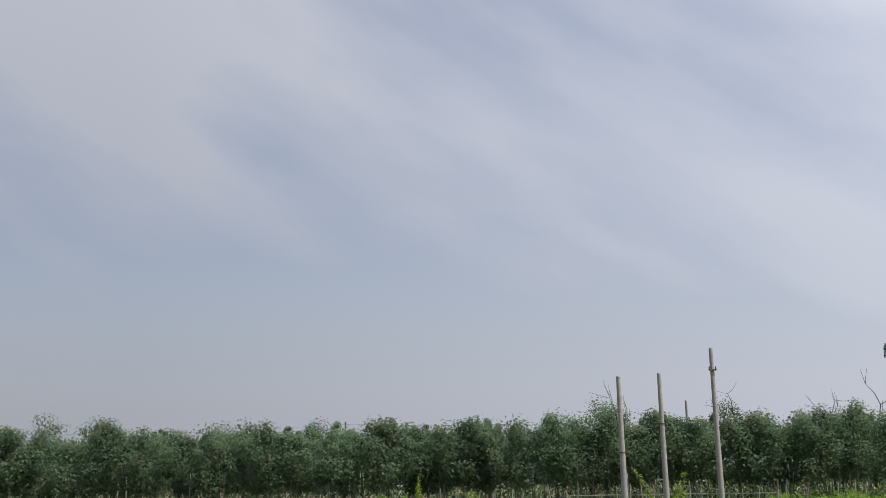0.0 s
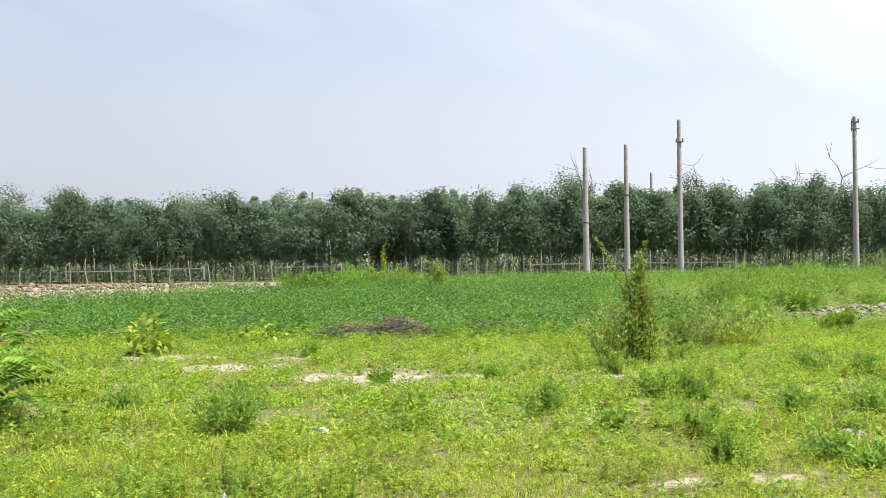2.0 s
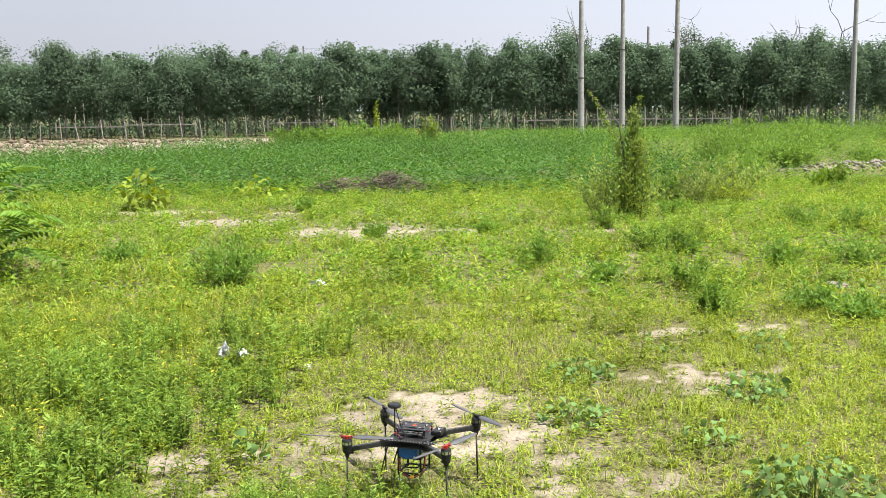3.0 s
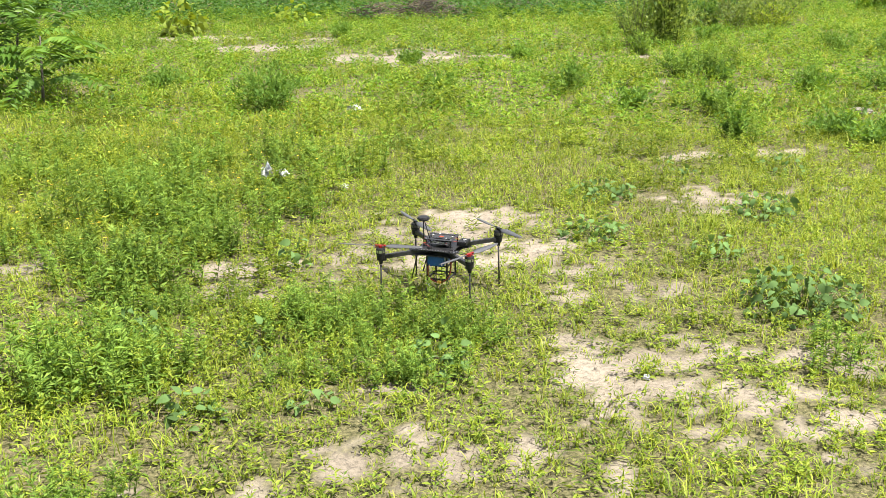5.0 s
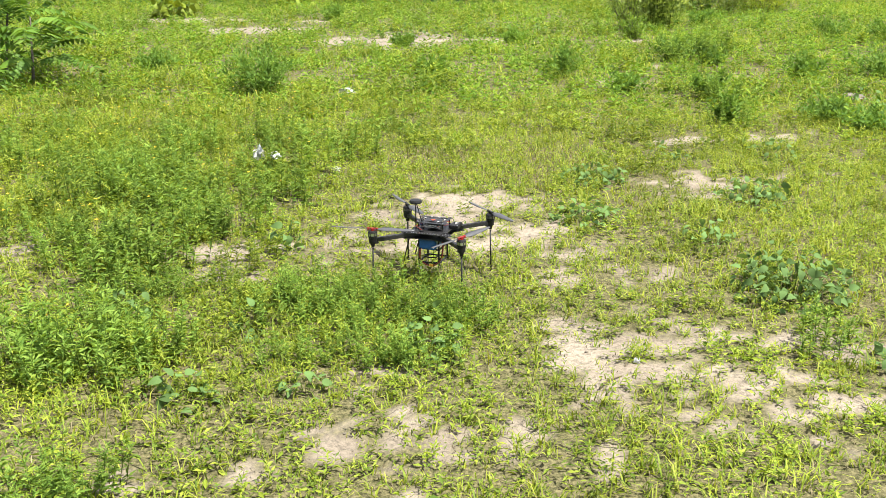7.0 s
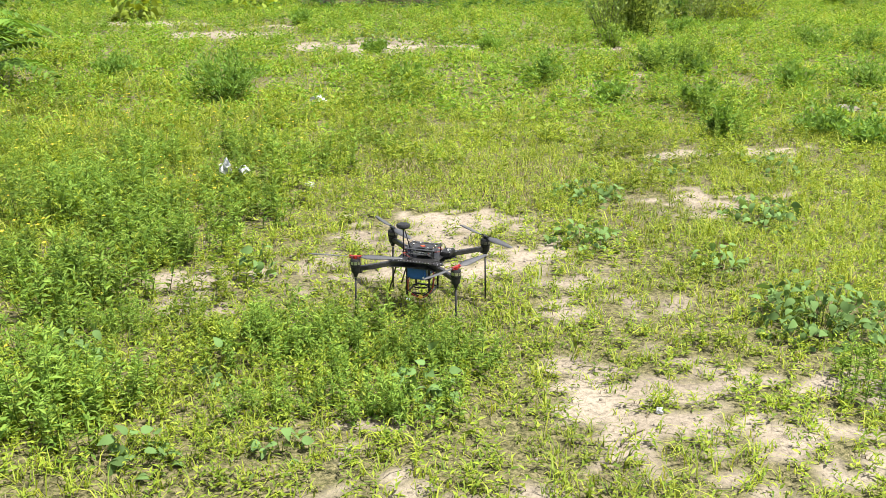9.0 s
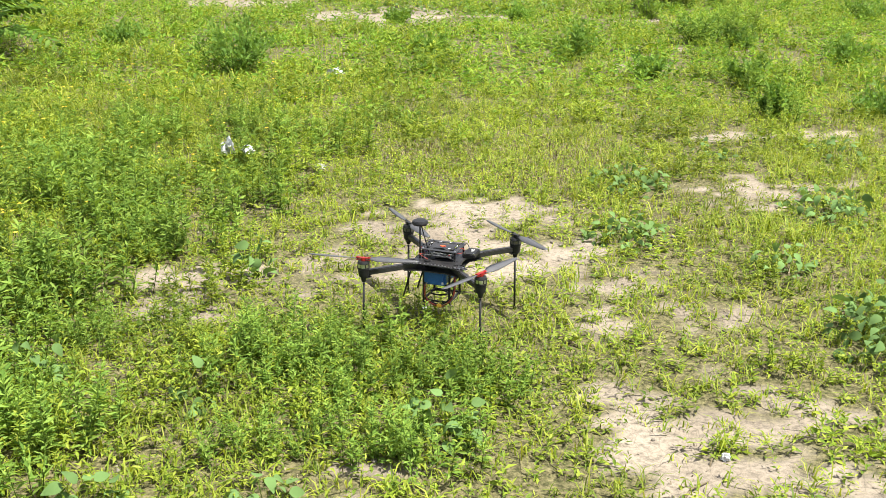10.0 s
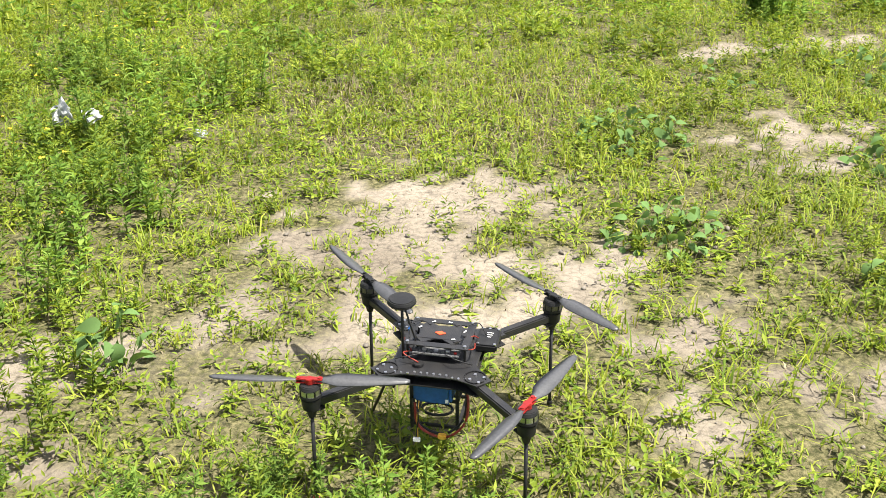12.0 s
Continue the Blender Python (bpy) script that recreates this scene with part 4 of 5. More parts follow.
brush_heap(-1.25, 19.6, 1.5, 0.8, 0.42, 500, "heap of dry grey-brown brushwood and straw")
brush_heap(-2.25, 19.6, 1.1, 0.7, 0.3, 350, "low heap of dry grey-brown brushwood and straw")
brush_heap(0.5, 21.6, 1.7, 0.6, 0.14, 260, "flattened strip of dry brown brushwood")


def petal_arrays(n):
    """Small flower heads of three petals each, set just above the weeds on the west side."""
    x, y = rng.normal(-2.1, 0.9, n), rng.normal(6.6, 1.6, n)
    ok = (bare(x, y) < 0.2) & (x < -0.9) & (x > -4.5) & (y > 3.2)
    x, y = np.repeat(x[ok], 3), np.repeat(y[ok], 3)
    a = np.tile(np.arange(3) * 2.09, len(x) // 3)
    p = np.stack([x, y, land(x, y) + 0.09 + 0.05 * drift(x * 9, y * 9, 80.0)], -1)
    return leaf_arrays(p, np.stack([np.cos(a), np.sin(a), 0.4 + 0 * a], -1), 0.013, 0.008)


def crumpled(name, x, y, z, sx, sy, sz, label, mat, category="litter"):
    bm = bmesh.new()
    bmesh.ops.create_icosphere(bm, subdivisions=3, radius=1)
    for v in bm.verts:
        k = 1 + 0.6 * noise.noise(v.co * 1.7 + Vector((x, y, 0))) + 0.35 * noise.noise(v.co * 4 + Vector((y, x, 0)))
        v.co = Vector((v.co.x * sx, v.co.y * sy, max(v.co.z, -0.35) * sz)) * k
    me = bpy.data.meshes.new(name)
    bm.to_mesh(me)
    bm.free()
    me.materials.append(mat)
    ob = new(name, me)
    ob.matrix_basis = pose(x, y, z, 0, 0, rng.uniform(0, 360))
    return tagged(ob, label, category)


tagged(new("yellow_flowers", tri_mesh("yellow_flowers", *petal_arrays(220), M_PETAL)), "tiny yellow flower heads scattered over the weeds", "flowers", kind="stuff")
crumpled("plastic_bag", -1.22, 6.05, 0.12, 0.045, 0.035, 0.055, "crumpled white plastic bag caught among weeds", M_BAG)
crumpled("plastic_bag", -1.11, 6.04, 0.12, 0.075, 0.03, 0.022, "torn white plastic bag lying among weeds", M_BAG)
crumpled("plastic_bag", -1.1, 9.05, 0.03, 0.07, 0.035, 0.03, "small crumpled pale plastic bag in the grass", M_BAG)
crumpled("scrap_of_paper", -0.72, 6.05, 0.03, 0.03, 0.02, 0.016, "pale scrap of paper lying in the grass", M_BAG)
crumpled("scrap_of_paper", 0.86, 3.18, 0.012, 0.012, 0.008, 0.014, "tiny white scrap lying on the silt", M_BAG)
crumpled("stone", -0.71, 5.77, 0.01, 0.025, 0.02, 0.018, "pale stone half sunk beside the grass", M_STONE, "stone")
crumpled("stone", 3.4, 8.75, 0.03, 0.1, 0.06, 0.03, "flat pale stone half hidden in weeds", M_STONE, "stone")
for x, y, l, a in ((-0.3, 2.75, 0.16, 20), (0.55, 6.9, 0.3, 5), (0.75, 3.02, 0.14, 50), (0.5, 3.9, 0.1, 130)):
    tw = new("dry_twig", tri_mesh("dry_twig", *tube_arrays([[-l / 2, 0, 0.006], [0, 0.01, 0.012], [l / 2, 0, 0.005]], [0.003, 0.0035, 0.002], 5), M_STRAW))
    tw.matrix_basis = pose(x, y, float(land(x, y)), 0, 0, a)
    tagged(tw, "dry broken twig lying on the silt", "twig", "dry twigs")


# ---- the multirotor ----
def multirotor():
    ob = empty("quadcopter", pose(0.047, 4.05, 0.004, 0, 0, -16.5), "black carbon quadcopter with blue battery landed on weeds", "drone")
    hx, hy = 0.205, 0.206
    # plates
    for name, z, s in (("lower_plate", 0.224, 1.0), ("main_plate", 0.247, 1.0)):
        bm = bmesh.new()
        out = [(0.121, 0.088), (0.096, 0.113), (0.052, 0.097), (-0.052, 0.097), (-0.096, 0.113), (-0.121, 0.088), (-0.084, 0.045), (-0.084, -0.045),
               (-0.121, -0.088), (-0.096, -0.113), (-0.052, -0.097), (0.052, -0.097), (0.096, -0.113), (0.121, -0.088), (0.084, -0.045), (0.084, 0.045)]
        vs = [bm.verts.new((x * s, y * s, z)) for x, y in out]
        face = bm.faces.new(vs)
        up = bmesh.ops.extrude_face_region(bm, geom=[face])
        bmesh.ops.translate(bm, vec=(0, 0, 0.0025), verts=[v for v in up["geom"] if isinstance(v, bmesh.types.BMVert)])
        bmesh.ops.recalc_face_normals(bm, faces=bm.faces)
        part(name, bm, M_CARBON, ob)
    for sx in (-1, 1):
        for sy in (-1, 1):
            for k in range(4):
                a = k * 1.57 + 0.4
                part("bolt", cyl_bm(0.0032, 0.0032, 0.2493, 0.2525, (sx * 0.092 + 0.014 * math.cos(a), sy * 0.088 + 0.014 * math.sin(a)), 8), M_STEEL, ob)
            part("spacer_ring", join_bm(*[box_bm(0.006, 0.002, 0.003, (sx * 0.088 + 0.021 * math.cos(a), sy * 0.084 + 0.021 * math.sin(a), 0.2508), 0, Matrix.Rotation(a + 1.57, 4, "Z"))
                                          for a in np.linspace(0, 5.6, 18)]), M_BLACK, ob)
    # upper electronics tray
    strips = [box_bm(0.132, 0.016, 0.002, (0, 0.046, 0)), box_bm(0.132, 0.016, 0.002, (0, -0.046, 0)), box_bm(0.016, 0.076, 0.002, (0.058, 0, 0)), box_bm(0.016, 0.076, 0.002, (-0.058, 0, 0)),
              box_bm(0.1, 0.03, 0.002, (0, 0, 0.0004), 0, Matrix.Rotation(0.64, 4, "Z")), box_bm(0.1, 0.03, 0.002, (0, 0, 0.0008), 0, Matrix.Rotation(-0.64, 4, "Z")), box_bm(0.084, 0.05, 0.002, (0, 0, 0.0012))]
    tray = join_bm(*strips)
    bmesh.ops.translate(tray, vec=(0.0, 0.012, 0.283), verts=tray.verts)
    top = part("top_tray", tray, M_CARBON, ob, "black cut-out carbon tray")
    for x, y in ((-0.03, 0.03), (0.028, 0.034), (-0.05, 0.0), (0.05, -0.004), (0.036, -0.03)):
        part("clip", box_bm(0.009, 0.0045, 0.0032, (x, y + 0.012, 0.2852), 0, Matrix.Rotation(x * 30, 4, "Z")), M_CARBON, top)
    part("sticker", box_bm(0.013, 0.013, 0.0012, (0, 0.008, 0.2862), 0, Matrix.Diagonal((1.25, 0.8, 1, 1)) @ Matrix.Rotation(0.785, 4, "Z")), M_ORANGE, top, "small orange diamond sticker")
    for sx in (-1, 1):
        for sy in (-1, 1):
            part("standoff", cyl_bm(0.003, 0.003, 0.2495, 0.283, (sx * 0.058, 0.012 + sy * 0.046), 8), M_BLACK, ob)
            part("tray_bolt", cyl_bm(0.0035, 0.0035, 0.284, 0.2875, (sx * 0.058, 0.012 + sy * 0.046), 8), M_STEEL, top)
    part("flight_controller", box_bm(0.06, 0.045, 0.022, (0.002, 0.022, 0.262), 0.003), M_BLACK, ob)
    part("circuit_board", box_bm(0.095, 0.03, 0.004, (0.0, -0.03, 0.266), 0.0008), M_PCB, ob, "small populated circuit board")
    for k in range(7):
        part("component", box_bm(0.008, 0.006, 0.005, (-0.036 + 0.012 * k, -0.037 + 0.004 * (k % 2), 0.2702), 0.0008), M_STEEL if k % 2 else M_PCB, ob)
    part("receiver_box", box_bm(0.044, 0.07, 0.016, (0.092, 0.045, 0.258), 0.003), M_BLACK, ob, "black receiver box with printed bars")
    for k in range(3):
        part("printed_bar", box_bm(0.014 - 0.003 * k, 0.0016, 0.0006, (0.094, 0.06 - 0.008 * k, 0.2664)), M_WHITE, ob)
    part("capacitor", cyl_bm(0.006, 0.006, 0.2495, 0.275, (-0.068, 0.035), 12, 0.001), M_BLUE, ob, "small blue capacitor")
    part("buzzer", cyl_bm(0.011, 0.011, 0.2495, 0.256, (-0.03, -0.062), 16, 0.001), M_BLACK, ob)
    part("red_led", box_bm(0.006, 0.004, 0.004, (0.04, -0.04, 0.272), 0.0008), M_RED, ob)
    for pts in ([(-0.05, -0.03, 0.262), (-0.062, -0.055, 0.27), (-0.03, -0.062, 0.257)], [(0.05, -0.02, 0.27), (0.075, -0.03, 0.28), (0.07, 0.012, 0.268)],
                [(-0.055, 0.0, 0.265), (-0.07, -0.02, 0.282), (-0.05, -0.035, 0.266)], [(0.05, 0.0, 0.276), (0.066, 0.012, 0.284), (0.074, 0.03, 0.27)]):
        tube("lead", bend(pts), 0.0013, M_WIRE_RED, ob, 5)
    for pts in ([(-0.045, 0.05, 0.287), (-0.06, 0.02, 0.296), (-0.058, -0.02, 0.285)], [(0.045, 0.04, 0.287), (0.07, 0.055, 0.29), (0.088, 0.045, 0.268)],
                [(0.02, -0.045, 0.27), (0.045, -0.062, 0.272), (0.075, -0.05, 0.256)], [(-0.02, -0.045, 0.27), (-0.06, -0.07, 0.27), (-0.08, -0.05, 0.252)],
                [(-0.06, 0.06, 0.252), (-0.075, 0.04, 0.285), (-0.055, 0.03, 0.288)]):
        tube("lead", bend(pts), 0.0012, M_BLACK, ob, 5)
    for x, y, a in ((-0.022, 0.05, 0.4), (0.012, 0.052, -0.3), (0.048, 0.022, 1.2), (-0.045, 0.024, 0.9), (0.03, -0.012, 0.2)):
        part("scuff_label", box_bm(0.008, 0.0028, 0.0006, (x, y, 0.2868), 0, Matrix.Rotation(a, 4, "Z")), M_WHITE, top, "small worn white label")
    for x, y in ((0.075, 0.075), (0.109, 0.075), (0.075, 0.016), (0.109, 0.016)):
        part("cover_bolt", cyl_bm(0.003, 0.003, 0.2655, 0.268, (x, y), 8), M_STEEL, ob)
    for k in range(12):
        part("plate_bolt", cyl_bm(0.0026, 0.0026, 0.2493, 0.2515, (-0.07 + 0.0127 * k, -0.088 if 2 < k < 9 else -0.094), 8), M_STEEL, ob)
    # satellite antenna on its mast
    g = (-0.066, -0.04)
    mast = tube("mast", [(g[0], g[1], 0.2495), (g[0], g[1], 0.372)], 0.003, M_BLACK, ob, 8)
    tube("mast_brace", [(g[0] + 0.03, g[1] + 0.02, 0.2495), (g[0] + 0.004, g[1], 0.37)], 0.002, M_BLACK, ob, 6)
    part("antenna_puck", cyl_bm(0.024, 0.029, 0.371, 0.377, g, 28), M_BLACK, ob)
    part("antenna_dome", cyl_bm(0.029, 0.026, 0.377, 0.386, g, 28, 0.002), M_BLACK, ob, "flat black antenna disc")
    # arms, motors, propellers, legs
    yaws = {(-1, -1): 8.5, (1, -1): 68.5, (-1, 1): -46.5, (1, 1): -40.5}
    for sx in (-1, 1):
        for sy in (-1, 1):
            cx, cy = sx * hx, sy * hy
            a = math.atan2(cy, cx)
            r0, r1 = 0.075, math.hypot(cx, cy) + 0.008
            part("arm", box_bm(r1 - r0, 0.0185, 0.0185, (math.cos(a) * (r0 + r1) / 2, math.sin(a) * (r0 + r1) / 2, 0.2362), 0.0025, Matrix.Rotation(a, 4, "Z")), M_CARBON, ob)
            front = sy < 0
            part("motor_mount", join_bm(cyl_bm(0.0165, 0.0195, 0.2235, 0.2505, (cx, cy), 20, 0.002), cyl_bm(0.0065, 0.012, 0.204, 0.2235, (cx, cy), 16), box_bm(0.03, 0.027, 0.006, (cx * 0.97, cy * 0.97, 0.2225), 0.002, Matrix.Rotation(a, 4, "Z"))), M_BLACK, ob)
            motor = part("motor", cyl_bm(0.021, 0.021, 0.252, 0.258, (cx, cy), 24), M_BLACK, ob)
            part("motor_bell", cyl_bm(0.0212, 0.018, 0.2695, 0.279, (cx, cy), 24, 0.0015), M_BLACK, motor)
            part("winding", cyl_bm(0.0198, 0.0198, 0.2565, 0.2695, (cx, cy), 24), M_WINDING if not front else M_STEEL, motor, "bare steel windings")
            for k in range(8):
                b = k * 0.785
                part("bell_rib", box_bm(0.0026, 0.0026, 0.0128, (cx + 0.0198 * math.cos(b), cy + 0.0198 * math.sin(b), 0.263)), M_BLACK, motor)
            prop = empty("propeller", pose(cx, cy, 0.285, 0, 0, yaws[(sx, sy)]), "", "")
            prop.parent = ob
            hub_mat = M_RED if front else M_BLACK
            hub = join_bm(cyl_bm(0.0085, 0.0085, -0.006, 0.006, (0, 0), 16, 0.001), box_bm(0.05, 0.012, 0.0025, (0, 0, 0.0048), 0.001), box_bm(0.05, 0.012, 0.0025, (0, 0, -0.002), 0.001))
            part("hub", hub, hub_mat, prop, "red folding propeller hub" if front else "black folding propeller hub")
            for s in (-1, 1):
                part("hub_bolt", cyl_bm(0.004, 0.004, 0.006, 0.008, (s * 0.02, 0), 8), hub_mat, prop)
                blade_v, blade_f = [], []
                prof = [(0.016, 0.010, 22), (0.030, 0.016, 20), (0.05, 0.030, 17), (0.075, 0.033, 14), (0.11, 0.030, 11), (0.15, 0.024, 8), (0.18, 0.017, 7), (0.189, 0.008, 6)]
                for r, w, tw in prof:
                    c, sn = math.cos(radians(tw)), math.sin(radians(tw))
                    for y, z in ((-0.45 * w, -0.0006), (0.55 * w, 0.0), (0.1 * w, 0.0026), (-0.45 * w, 0.0012)):
                        blade_v.append((s * r, s * (y * c), 0.002 + y * sn + z + 0.06 * r * r))
                m = len(prof)
                for i in range(m - 1):
                    for j in range(4):
                        p0, p1 = i * 4 + j, i * 4 + (j + 1) % 4
                        blade_f += [(p0, p1, p1 + 4), (p0, p1 + 4, p0 + 4)]
                e = (m - 1) * 4
                blade_f += [(0, 2, 1), (0, 3, 2), (e, e + 1, e + 2), (e, e + 2, e + 3)]
                me = tri_mesh("blade", np.array(blade_v), np.array(blade_f), M_BLADE)
                part("blade", me, M_BLADE, prop)
            leg = tube("leg", [(cx, cy, 0.2), (cx * 1.015, cy * 1.015, 0.0)], 0.0037, M_BLACK, ob, 10)
            part("foot", cyl_bm(0.0058, 0.0066, -0.004, 0.014, (cx * 1.015, cy * 1.015), 10, 0.001), M_BLACK if not front else M_WIRE_RED, leg, "short rubber foot")
    # battery in its cradle
    part("battery", box_bm(0.078, 0.145, 0.05, (0.0, -0.005, 0.196), 0.006), M_BLUE, ob, "blue shrink-wrapped battery pack")
    part("battery_strap", join_bm(box_bm(0.082, 0.02, 0.054, (0.0, 0.03, 0.196), 0.003)), M_BLACK, ob)
    part("battery_tag", box_bm(0.006, 0.0008, 0.008, (0.03, -0.0779, 0.182)), M_WHITE, ob, "tiny white tag")
    for sx in (-1, 1):
        for sy in (-1, 1):
            part("cradle_post", box_bm(0.007, 0.007, 0.13, (sx * 0.047, sy * 0.055, 0.16), 0.001), M_BLACK, ob)
    for z in (0.168, 0.105):
        for sx in (-1, 1):
            part("cradle_rail", box_bm(0.007, 0.117, 0.006, (sx * 0.047, 0, z), 0.001), M_BLACK, ob)
        for sy in (-1, 1):
            part("cradle_crossbar", box_bm(0.1, 0.007, 0.006, (0, sy * 0.055, z), 0.001), M_BLACK, ob)
    ring = [(0.032 * math.cos(t), -0.03 + 0.022 * math.sin(t), 0.128) for t in np.linspace(0, 6.28, 20)]
    tube("cable_loop", ring, 0.003, M_BLACK, ob, 6)
    loop = [(0.062, -0.055, 0.215), (0.072, -0.07, 0.18), (0.066, -0.08, 0.135), (0.035, -0.086, 0.104), (0.0, -0.088, 0.106), (-0.03, -0.082, 0.125), (-0.036, -0.075, 0.17)]
    tube("power_lead", bend(loop), 0.0028, M_WIRE_RED, ob, 8, "red silicone power lead")
    tube("power_lead", bend([(x - 0.004, y + 0.006, z + 0.004) for x, y, z in loop]), 0.0028, M_BLACK, ob, 8, "black silicone power lead")
    part("connector", box_bm(0.017, 0.011, 0.011, (0.022, -0.088, 0.104), 0.002), M_YELLOW, ob, "yellow plug on the power lead")
    tube("balance_lead", [(-0.03, -0.078, 0.178), (-0.027, -0.085, 0.14), (-0.032, -0.086, 0.094)], 0.0016, M_BLACK, ob, 5)
    tube("balance_lead", [(-0.026, -0.079, 0.178), (-0.03, -0.084, 0.14), (-0.028, -0.087, 0.094)], 0.0012, M_YELLOW, ob, 5)
    part("balance_plug", box_bm(0.015, 0.006, 0.009, (-0.031, -0.087, 0.088), 0.001), M_WHITE, ob, "white balance plug")
    # two slanting telemetry aerials
    tube("aerial", [(-0.09, -0.055, 0.222), (-0.15, 0.012, 0.075)], 0.003, M_BLACK, ob, 7)
    tube("aerial", [(-0.075, 0.06, 0.222), (-0.125, 0.09, 0.085)], 0.003, M_BLACK, ob, 7)


multirotor()


# ---- grass and low weeds ----
def scattered(n, x0, x1, y0, y1, keep=0.0, seed=0.0, fade=None):
    """Points over a stretch of land, thinned where it is bare."""
    x, y = rng.uniform(x0, x1, n), rng.uniform(y0, y1, n)
    clumps = 0.4 + 0.6 * step(0.3, 0.6, 0.5 * drift(x * 2.0, y * 2.0, 21.0 + seed) + 0.5 * drift(x * 6.5, y * 6.5, 25.0 + seed))
    gone = bare(x, y)
    specks = np.where(y < 16, 2.2 * step(0.48, 0.62, drift(x * 15, y * 15, 71.0 + seed, 2)), 1 - gone)
    chance = np.maximum(np.maximum((1 - gone) * clumps * (1 - thin(x, y)), keep * specks), 0.95 * lush(x, y))
    if fade:
        chance = chance * step(fade[0], fade[1], y)
    ok = rng.random(n) < chance
    return x[ok], y[ok]


def grass(name, label, mat, tufts, blades, x0, x1, y0, y1, height, width, spread, keep=0.02, seed=0.0, fade=None):
    x, y = scattered(tufts, x0, x1, y0, y1, keep, seed, fade)
    tall = (0.45 + 1.0 * drift(x * 1.4, y * 1.4, 30.0)) * (1 - 0.35 * thin(x, y) - 0.3 * bare(x, y) + 0.5 * lush(x, y)) * rng.uniform(0.6, 1.3, len(x))
    x, y, tall = (np.repeat(a, blades) for a in (x, y, tall))
    n = len(x)
    x, y = x + rng.normal(0, spread, n), y + rng.normal(0, spread, n)
    p = np.stack([x, y, land(x, y) - 0.004], -1)
    h = height * tall * rng.uniform(0.45, 1.2, n)
    v, f = blade_arrays(p, h, width * rng.uniform(0.6, 1.3, n), rng.uniform(0.25, 1.6, n), rng.uniform(0, 6.283, n))
    return tagged(new(name, tri_mesh(name, v, f, mat)), label, "grass", kind="stuff")


def low_weeds(name, label, mat, plants, leaves, x0, x1, y0, y1, height, size, keep=0.0, seed=0.0, fade=None, slim=0.3):
    """Small leafy shoots: leaves in a spiral round an upright axis, flat below and steeper above."""
    x, y = scattered(plants, x0, x1, y0, y1, keep, seed, fade)
    m = len(x)
    top = height * (0.35 + 1.3 * drift(x * 0.8, y * 0.8, 40.0 + seed) + 0.8 * lush(x, y)) * rng.uniform(0.5, 1.4, m)
    grow = rng.uniform(0.65, 1.3, m)
    tilt = rng.normal(0, 0.25, (m, 2))
    t = np.tile((np.arange(leaves) + 0.5) / leaves, m)
    a = np.tile(np.arange(leaves) * 2.4, m) + np.repeat(rng.uniform(0, 6.283, m), leaves) + rng.normal(0, 0.3, m * leaves)
    x, y, top, grow = (np.repeat(q, leaves) for q in (x, y, top, grow))
    tilt = np.repeat(tilt, leaves, 0)
    n = len(x)
    p = np.stack([x + tilt[:, 0] * top * t, y + tilt[:, 1] * top * t, land(x, y) + top * t], -1)
    d = np.stack([np.cos(a), np.sin(a), -0.1 + 1.2 * t ** 1.5 + rng.normal(0, 0.25, n)], -1)
    l = size * grow * (1.25 - 0.65 * t) * rng.uniform(0.7, 1.2, n)
    v, f = leaf_arrays(p, d, l, l * rng.uniform(0.8, 1.3, n) * slim, 0.2)
    return tagged(new(name, tri_mesh(name, v, f, mat)), label, "weeds", kind="stuff")



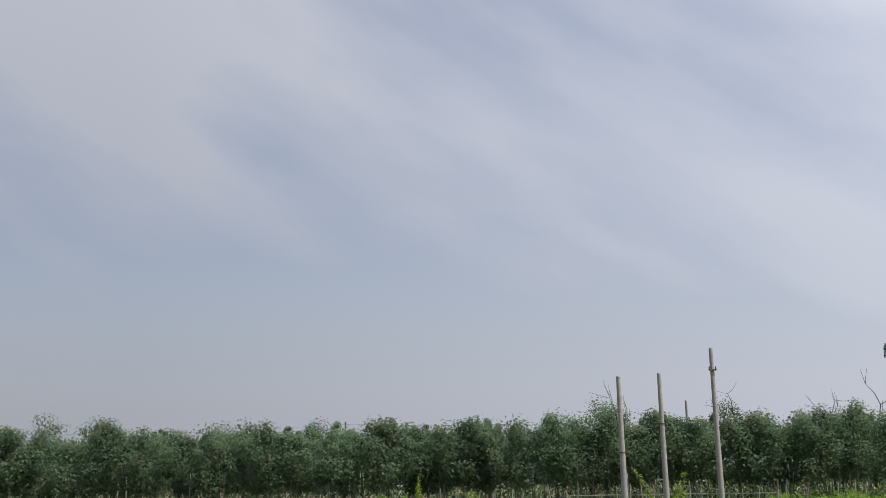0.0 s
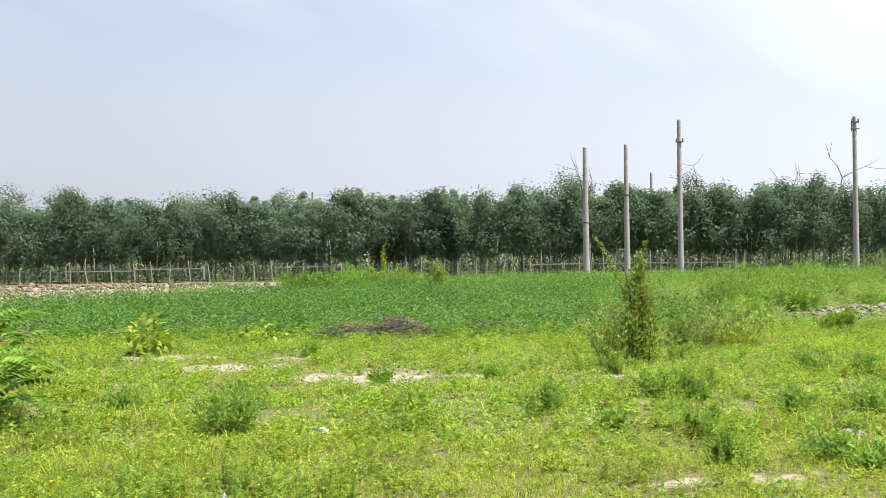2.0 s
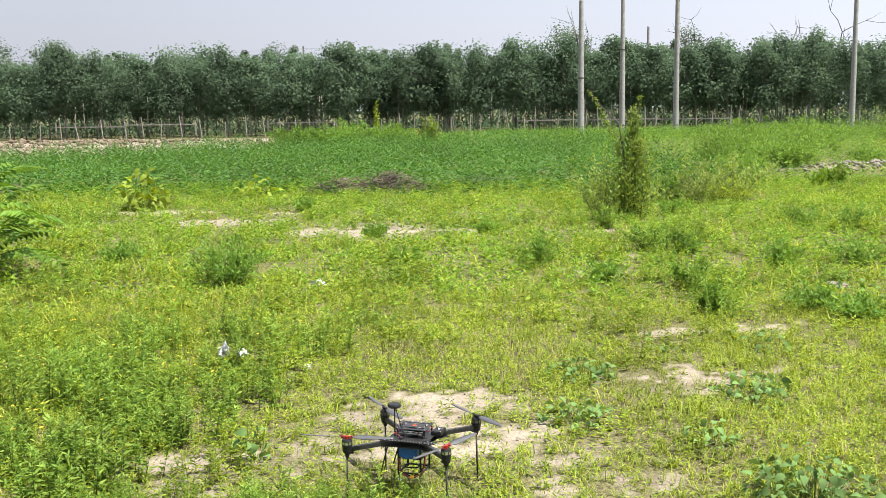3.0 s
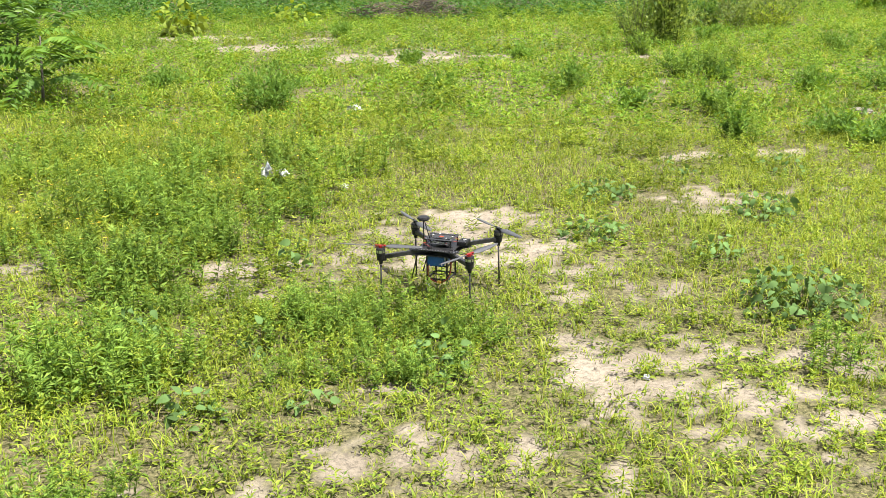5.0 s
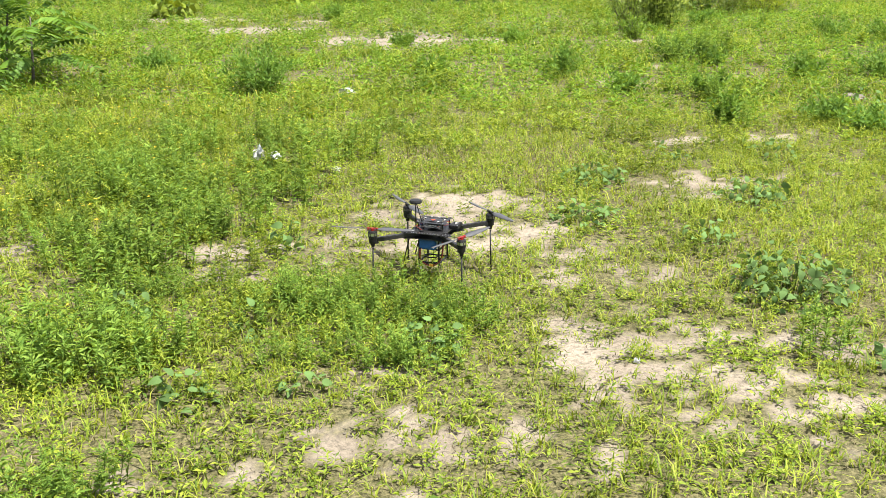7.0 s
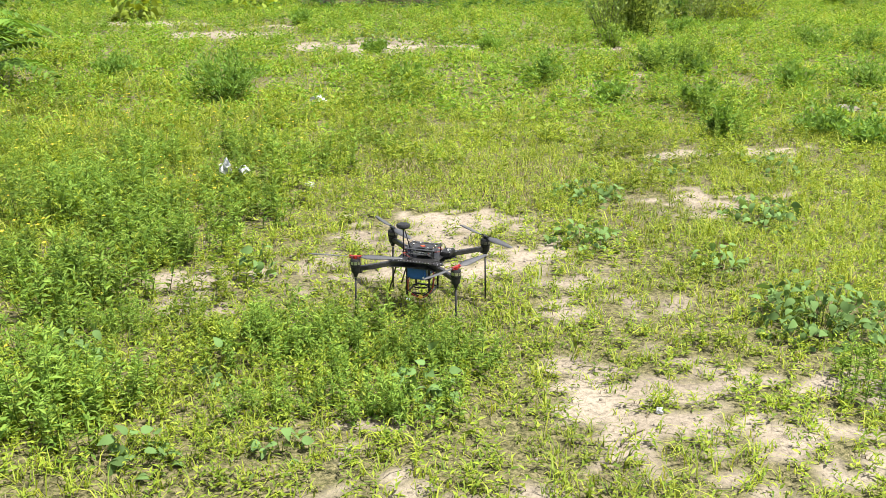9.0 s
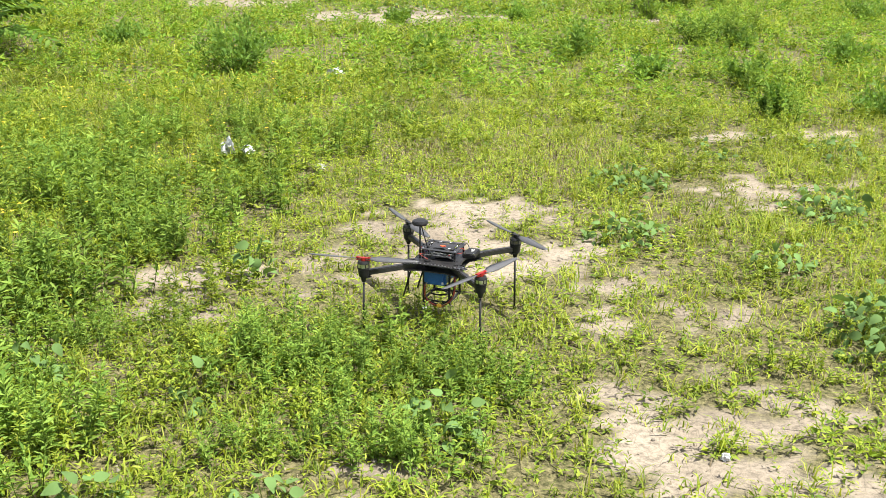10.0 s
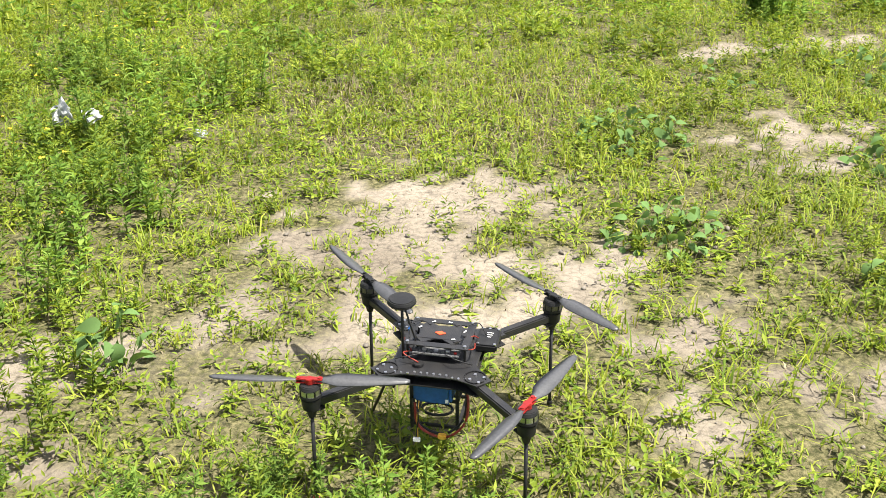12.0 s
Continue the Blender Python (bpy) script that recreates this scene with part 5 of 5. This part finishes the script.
grass("grass", "short bright yellow-green grass", M_GRASS, 48000, 7, -4.9, 5.6, 0.9, 10.5, 0.066, 0.0042, 0.013, 0.24, 0.0, (10.5, 6.8))
grass("dry_grass", "short dry straw-coloured grass litter", M_STRAW, 15000, 2, -3.6, 4.2, 1.3, 8.0, 0.03, 0.0034, 0.03, 0.6)
low_weeds("low_weeds", "low leafy weeds mixed into the grass", M_HERB, 46000, 10, -4.9, 5.6, 0.9, 10.5, 0.06, 0.028, 0.1, 0.0, (10.5, 6.8))
grass("dry_litter", "flattened dry straw lying among the weeds", M_STRAW, 1300, 3, -0.4, 0.95, 5.85, 6.75, 0.05, 0.004, 0.04, 0.5)
grass("grass_beyond", "bright yellow-green meadow grass", M_GRASS, 20000, 5, -8.5, 9.5, 6.5, 22, 0.12, 0.008, 0.04, 0.06, 0.0, (6.5, 10.0))
low_weeds("weeds_beyond", "leafy weeds mixed into the meadow", M_FIELD, 25000, 9, -8.5, 9.5, 6.5, 22, 0.13, 0.065, 0.03, 0.0, (6.5, 10.0))
low_weeds("crop", "dense deep green low crop", M_CROP, 22000, 9, -22, 5.5, 17.5, 41, 0.5, 0.11, 0.85, 3.0, (17.5, 20.5), 0.4)
low_weeds("rough_growth", "dense mixed green growth in the field", M_THICKET, 12000, 9, 3.5, 27, 20, 50, 0.4, 0.11, 0.6, 5.0)
low_weeds("growth_before_nursery", "green weeds between crop and nursery", M_CROP, 4500, 9, -9, 27, 41, 56, 0.4, 0.13, 0.3, 6.0)
grass("grass_far", "green grass before the nursery", M_THICKET, 5000, 5, -8, 33, 46, 62, 0.25, 0.035, 0.1, 0.03)
for x0, x1, y0, y1 in ((-26, -8.5, 8.5, 18), (9.5, 26, 8.5, 24), (-16, -4.9, -8, 8.5), (5.6, 17, -8, 8.5), (-4.9, 5.6, -8, 0.9), (-34, -22, 18, 42)):
    low_weeds("meadow_edge", "leafy meadow weeds towards the edges of the field", M_FIELD, int((60 if y0 < 0 else 26) * (x1 - x0) * (y1 - y0)), 7, x0, x1, y0, y1, 0.12 if y0 < 0 else 0.15, 0.075 if y0 < 0 else 0.1)
grass("grass_behind", "bright grass round the path", M_GRASS, 16000, 4, -8, 9, -5, 0.95, 0.08, 0.008, 0.03, 0.2)
